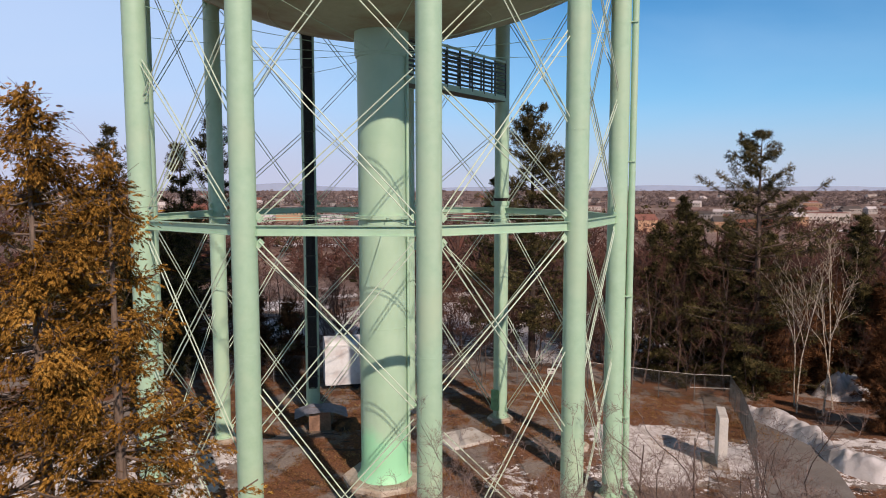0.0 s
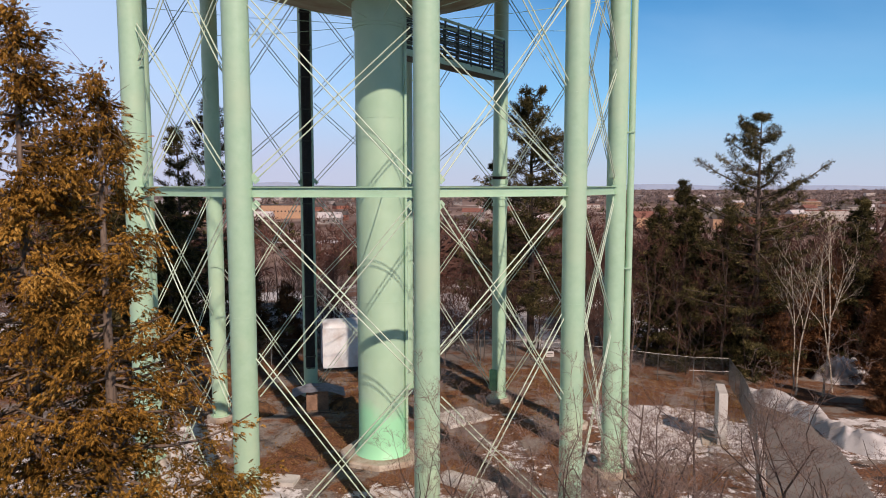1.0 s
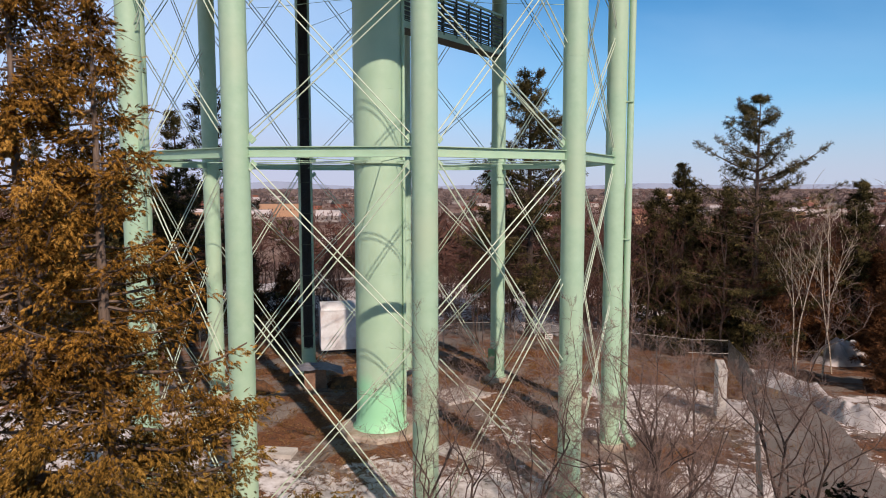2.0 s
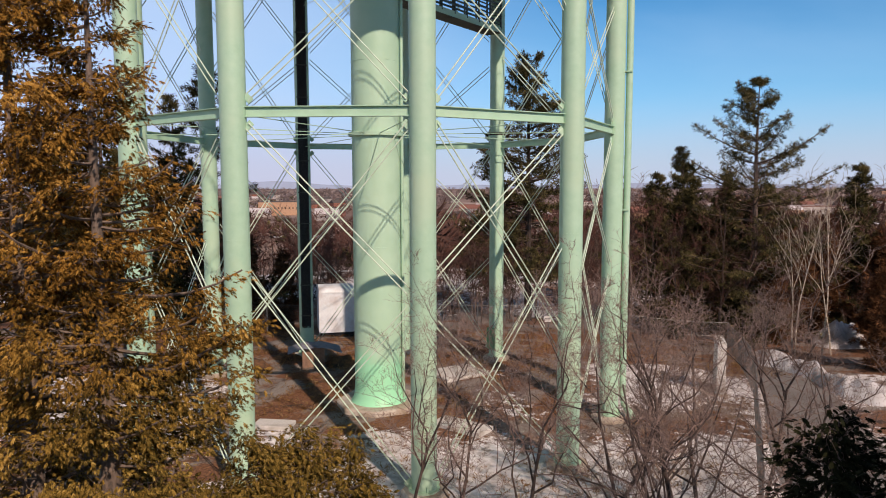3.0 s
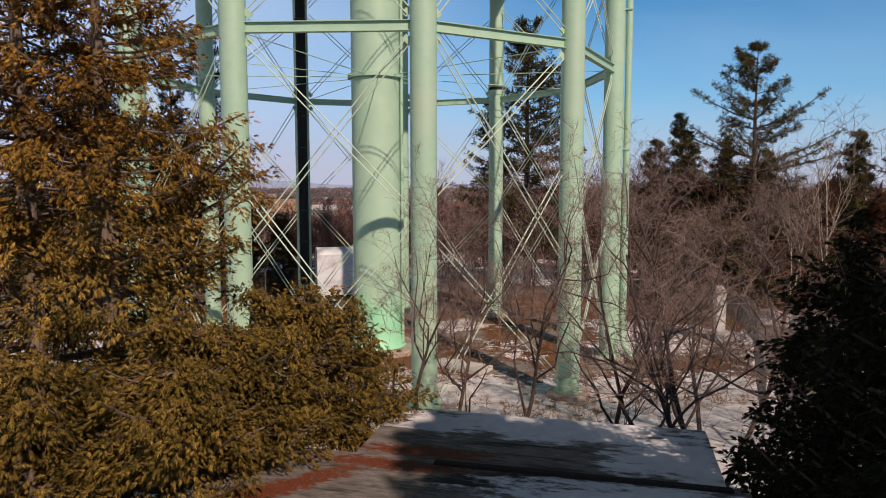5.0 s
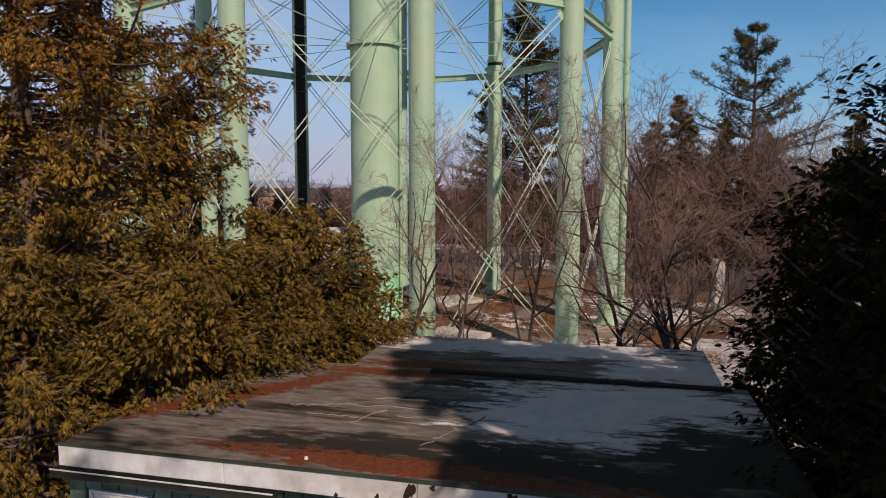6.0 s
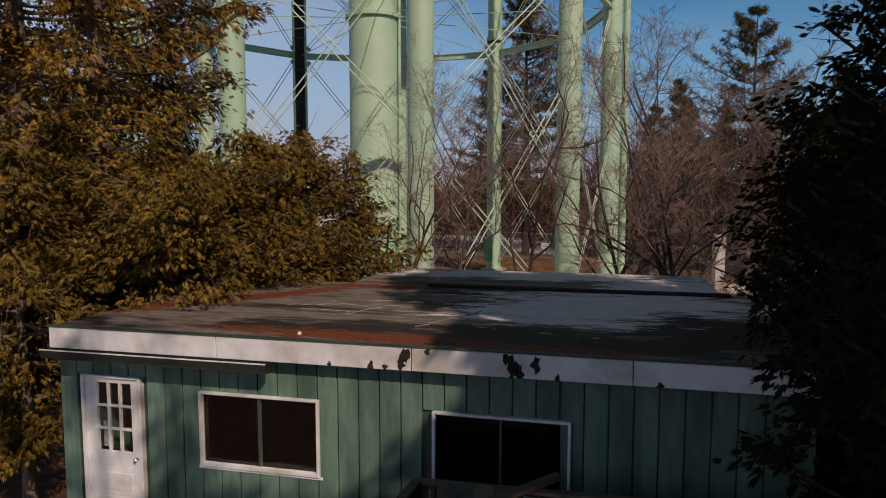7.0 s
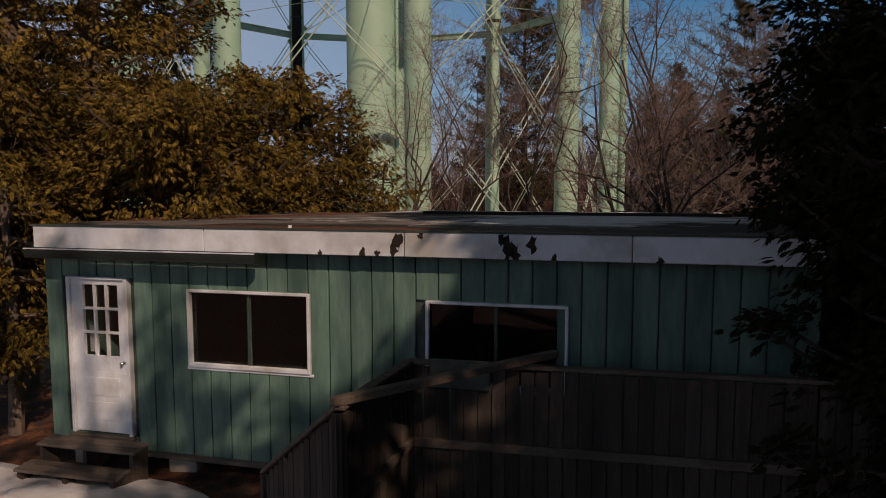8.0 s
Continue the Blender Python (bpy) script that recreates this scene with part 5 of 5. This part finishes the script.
# ---- things round the tower ----
slab = thing("concrete_slab", pose(16.95, 40.6, gz(17, 40.6), 0, 0, -17), "upright pale concrete slab beside the wire fence", "slab")
part("block", Geo().box((0, 0.35, 1.55), (0.52, 2.3, 3.2), bevel=0.03), CONCRETE_PALE, slab)
part("foot", Geo().box((-0.35, 0.3, -0.02), (1.5, 2.6, 0.16), bevel=0.02), CONCRETE, slab)
hut = thing("box_trailer", pose(-7.75, 58.3, gz(-7.75, 58.3), 0, 0, 14), "white box trailer with an arched roof and dark underside", "trailer")
hz = -0.95 - gz(-7.75, 58.3)
n, wide, deep, tall = 12, 5.0, 2.6, 3.35
ring = [(-deep / 2, 0.0)] + [(-deep / 2 * math.cos(math.pi * i / n), tall + 0.55 * math.sin(math.pi * i / n)) for i in range(n + 1)] + [(deep / 2, 0.0)]
m = len(ring)
g = Geo()
g.add([(sx * wide / 2, a, hz + b) for sx in (-1, 1) for a, b in ring], [tuple(range(m)), tuple(2 * m - 1 - i for i in range(m))] + [(i, m + i, m + (i + 1) % m, (i + 1) % m) for i in range(m)])
part("body", g, FIBREGLASS, hut)
for k in (-2.5, -1.25, 0.0, 1.25, 2.5):
    part("rib", Geo().box((k * 0.998, -deep / 2 - 0.012, hz + tall / 2), (0.07, 0.03, tall)), FIBREGLASS, hut)
part("cornice", Geo().box((0, -deep / 2 - 0.015, hz + tall), (wide + 0.04, 0.04, 0.10)), FIBREGLASS, hut)
part("chassis", Geo().box((0, 0, hz - 0.12), (wide - 0.3, deep - 0.5, 0.24)), DARK, hut)
for sx in (-1.0, 0.2):
    for sy in (-0.9, 0.9):
        part("wheel", Geo().lathe([(0.0, -0.1), (0.36, -0.1), (0.40, -0.05), (0.40, 0.05), (0.36, 0.1), (0.0, 0.1)], 18), DARK, hut, "dark rubber wheel", True, Matrix.Translation((sx, sy, 0.36)) @ Matrix.Rotation(radians(90), 4, "X"))
crate = thing("brown_crate", pose(-8.6, 46.6, gz(-8.6, 46.6), 0, 0, 12), "brown plywood crate among the litter", "crate")
part("box", Geo().box((0, 0, 0.75), (1.5, 1.2, 1.4), bevel=0.03), ORANGE_CRATE, crate)
part("pallet", Geo().box((0, 0, 0.02), (1.7, 1.4, 0.12)), WOOD_LYING, crate)
cover = thing("tarpaulin", pose(-8.6, 46.6, gz(-8.6, 46.6) + 1.46, 0, 0, 12), "grey tarpaulin spread over a plywood crate", "tarpaulin")
g = Geo()
n = 14
g.add([(-1.7 + 3.6 * i / n, -1.0 + 2.1 * j / n, 0.02 - 0.35 * max(0, abs(-1.7 + 3.6 * i / n) - 0.75) + 0.07 * noise.noise((i * 0.5, j * 0.5, 2))) for j in range(n + 1) for i in range(n + 1)], [(j * (n + 1) + i, j * (n + 1) + i + 1, (j + 1) * (n + 1) + i + 1, (j + 1) * (n + 1) + i) for j in range(n) for i in range(n)])
part("sheet", g, TARP, cover, smooth=True)
for x, y, sx, sy, t, lab in ((1.3, 44.6, 3.3, 2.6, 32, "pale concrete paving slab lying on the ground"), (1.2, 34.6, 3.0, 1.4, -35, "pale concrete paving slab lying on the ground"), (-8.5, 34.8, 2.0, 1.1, -8, "grey concrete kerb slab by the tower footing")):
    s = thing("paving_slab", pose(x, y, gz(x, y), 0, 0, t), lab, "slab", "slabs under the tower")
    part("slab_top", Geo().box((0, 0, 0.08), (sx, sy, 0.26), bevel=0.03), CONCRETE_PALE, s)

# wire fence
wire = thing("wire_fence", (0, 0, 0), "galvanised chain-link fence with thin steel posts", "fence")
def wire_run(a, b, step=3.0, high=2.35, gap=()):
    a, b = Vector((*a, 0)), Vector((*b, 0))
    n = max(1, round((b - a).length / step))
    P = [a.lerp(b, i / n) for i in range(n + 1)]
    P = [Vector((p.x, p.y, gz(p.x, p.y))) for p in P]
    for p in P:
        part("fence_post", Geo().tube([p - Vector((0, 0, 0.2)), p + Vector((0, 0, high + 0.05))], 0.04, 8), GALVANISED, wire)
    net = Geo()
    for p, q in zip(P, P[1:]):
        part("top_rail", Geo().tube([p + Vector((0, 0, high)), q + Vector((0, 0, high))], 0.025, 6), GALVANISED, wire)
        d = q - p
        m = int(d.length / 0.16)
        h = high - 0.12
        for i in range(-int(h / 0.16), m):
            for s in (0, 1):
                k0, k1 = i * 0.16, i * 0.16 + h
                lo, hi = max(0, k0), min(d.length, k1)
                if hi - lo < 0.1:
                    continue
                z0, z1 = (lo - k0, hi - k0) if s == 0 else (h - (lo - k0), h - (hi - k0))
                net.tube([p + d * (lo / d.length) + Vector((0, 0, z0 + 0.06)), p + d * (hi / d.length) + Vector((0, 0, z1 + 0.06))], 0.006, 3, False)
    part("mesh", net, GALVANISED, wire, "chain-link mesh")
wire_run((-30, 59.5), (24.6, 57.6), 3.05)
part("mid_rail", Geo().tube([(21.2, 57.7, gz(21.2, 57.7) + 1.2), (24.6, 57.6, gz(24.6, 57.6) + 1.2)], 0.025, 6), GALVANISED, wire)
wire_run((24.6, 57.6), (23.0, 51.8), 2.9)
wire_run((23.0, 51.8), (18.6, 39.6), 3.0)
wire_run((18.6, 39.6), (11.0, 22.5), 3.0)
sign = thing("fence_sign", pose(9.3, 58.05, gz(9.3, 58.1), 0, 0, 0), "small white notice on the wire fence", "sign")
part("plate", Geo().box((0, -0.10, 1.35), (0.66, 0.02, 0.48)), CONCRETE_PALE, sign)
part("bars", Geo().box((0, -0.115, 1.42), (0.5, 0.006, 0.06)).box((0, -0.115, 1.28), (0.44, 0.006, 0.05)), RUST, sign)

# ---- the town and woods far off ----
HOUSE_WALLS = [surface("far_wall_" + n, tuple(c * 0.85 for c in k), k, grain=1.0, rough=0.9) for n, k in (("white", (0.52, 0.47, 0.43)), ("tan", (0.50, 0.30, 0.19)), ("grey", (0.36, 0.33, 0.31)), ("red", (0.33, 0.13, 0.09)))]
HOUSE_ROOFS = [surface("far_roof_" + n, tuple(c * 0.8 for c in k), k, grain=1.0, rough=0.95) for n, k in (("dark", (0.10, 0.085, 0.08)), ("snowy", (0.62, 0.58, 0.58)), ("red", (0.26, 0.11, 0.085)))]
def house(x, y, w, d, h, turn, wall, top, flat=False):
    ob = thing("house", pose(x, y, gz(x, y), 0, 0, turn), "distant building with a pitched roof in the town" if not flat else "long distant flat-roofed building in the town", "house", "buildings of the town")
    part("wall", Geo().box((0, 0, h / 2 - 1), (w, d, h + 2)), HOUSE_WALLS[wall], ob)
    g = Geo()
    if flat:
        g.box((0, 0, h + 0.3), (w + 0.6, d + 0.6, 0.6))
    else:
        k = d * 0.33
        g.add([(-w / 2 - 0.4, -d / 2 - 0.4, h), (w / 2 + 0.4, -d / 2 - 0.4, h), (w / 2 + 0.4, d / 2 + 0.4, h), (-w / 2 - 0.4, d / 2 + 0.4, h), (-w / 2 - 0.4, 0, h + k), (w / 2 + 0.4, 0, h + k)], [(0, 1, 5, 4), (2, 3, 4, 5), (0, 4, 3), (1, 2, 5), (3, 2, 1, 0)])
    part("roof", g, HOUSE_ROOFS[top], ob)
    n = max(2, int(w / 3.5))
    for i in range(n):
        part("window", Geo().box((-w / 2 + w * (i + 0.5) / n, -d / 2 - 0.03, h * 0.55), (1.2, 0.08, 1.5)), DARK, ob)


rh = random.Random(19)
house(-156, 690, 46, 18, 13, 6, 1, 0, True)
house(-100, 610, 18, 12, 8, 0, 0, 1, True)
house(-62, 560, 14, 10, 6, 12, 2, 1)
house(159, 545, 18, 14, 9, 15, 1, 2)
house(222, 545, 16, 12, 8, -8, 1, 0)
house(268, 600, 34, 14, 8, 0, 3, 0)
house(380, 690, 46, 18, 10, -5, 0, 2, True)
house(330, 640, 14, 12, 9, 10, 1, 1)
mound("snow_field", (-78, 402), 22, 14, 0.6, SNOW, "strip of bright snow in a distant field", "snow", 21.0)
mound("snow_field", (40, 520), 40, 14, 0.6, SNOW, "strip of bright snow in a distant field", "snow", 25.0)
mound("snow_field", (330, 560), 60, 12, 0.6, SNOW, "strip of bright snow in a distant field", "snow", 28.0)
for i in range(105):
    y = rh.uniform(560, 1900)
    x = rh.uniform(-0.62, 0.72) * y
    house(x, y, rh.uniform(10, 30), rh.uniform(8, 14), rh.uniform(4, 8), rh.uniform(-40, 40), rh.choice((0, 0, 1, 2, 2, 3)), rh.choice((0, 0, 1, 2)), rh.random() < 0.3)
# far woods: leafless crowns as clumps of fine wood
rw = np.random.RandomState(3)
def clumps(name, label, count, near, far, size, template, material, lift):
    y = near * (far / near) ** rw.rand(count)
    x = rw.uniform(-0.9, 0.95, count) * y
    keep = np.array([noise.noise((a * 0.012, b * 0.009, 4.0)) > -0.12 for a, b in zip(x, y)])
    x, y = x[keep], y[keep]
    reps = 10
    s = size * rw.uniform(0.6, 1.3, len(x))
    C, W, S = [], [], []
    base = np.array([gz(a, b) for a, b in zip(x, y)])
    for _ in range(reps):
        o = rw.normal(size=(len(x), 3)) * np.array([0.45, 0.45, 0.35]) * s[:, None]
        C.append(np.stack([x, y, base + lift * s], 1) + o)
        W.append(o + np.array([0, 0, 1.0]))
        S.append(s * rw.uniform(0.5, 0.9, len(x)))
    v, f = scatter(template, np.concatenate(C), np.concatenate(W), np.concatenate(S), rw, 0.5)
    tagged(part(name, tri_mesh(name, v, f), material), label, "wood", kind="stuff")
# distance haze is mixed into this wood's grey colour
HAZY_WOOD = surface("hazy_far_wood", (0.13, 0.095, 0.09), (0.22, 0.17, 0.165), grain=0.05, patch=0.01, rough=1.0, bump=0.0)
clumps("far_wood", "distant russet leafless wood", 2300, 118, 900, 5.5, tuft_template(7, 5, 0.05), TWIG_FAR, 0.75)
clumps("far_evergreens", "distant dark evergreens", 520, 150, 1500, 4.6, tuft_template(9, 6, 0.09), PINE, 0.6)
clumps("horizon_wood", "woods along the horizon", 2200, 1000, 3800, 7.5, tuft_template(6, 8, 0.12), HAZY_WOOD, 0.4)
# hills on the horizon, their distance haze painted as a blue base colour
g = Geo()
hx = np.linspace(-4200, 4600, 70)
hz_ = [6 + 34 * max(0, noise.noise((k * 0.0011, 2.0, 6.0))) + 30 * math.exp(-((k + 1010) / 260) ** 2) for k in hx]
g.add([(x, 4250, -30) for x in hx] + [(x, 4250, z) for x, z in zip(hx, hz_)] + [(x, 4290, -30) for x in hx], [(i, i + 1, 71 + i, 70 + i) for i in range(69)] + [(70 + i, 71 + i, 141 + i, 140 + i) for i in range(69)])
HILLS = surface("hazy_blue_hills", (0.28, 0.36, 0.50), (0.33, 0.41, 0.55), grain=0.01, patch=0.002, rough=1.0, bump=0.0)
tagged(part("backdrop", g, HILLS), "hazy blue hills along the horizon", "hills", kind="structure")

# dry grass and weed stalks round the tower
rg = np.random.RandomState(8)
x, y = rg.uniform(-20, 24, 15000), rg.uniform(19, 60, 15000)
keep = np.array([0.5 * noise.noise((a * 0.16, b * 0.16, 9.0)) + 0.3 * noise.noise((a * 0.7, b * 0.7, 2.0)) - 0.35 * snow_cover(a, b) > -0.16 for a, b in zip(x, y)])
x, y = x[keep], y[keep]
C = np.stack([x, y, np.array([gz(a, b) for a, b in zip(x, y)])], 1)
v, f = scatter(tuft_template(7, 4, 0.03), C, np.tile(np.array([0, 0, 1.0]), (len(x), 1)), rg.uniform(0.12, 0.42, len(x)), rg, 0.25)
v[:, 2] = np.maximum(v[:, 2], np.repeat(C[:, 2], len(v) // len(C)) - 0.03)
tagged(part("dry_grass", tri_mesh("dry_grass", v, f), DRY_GRASS), "rust-coloured dry grass and weeds round the tower", "grass", kind="stuff")
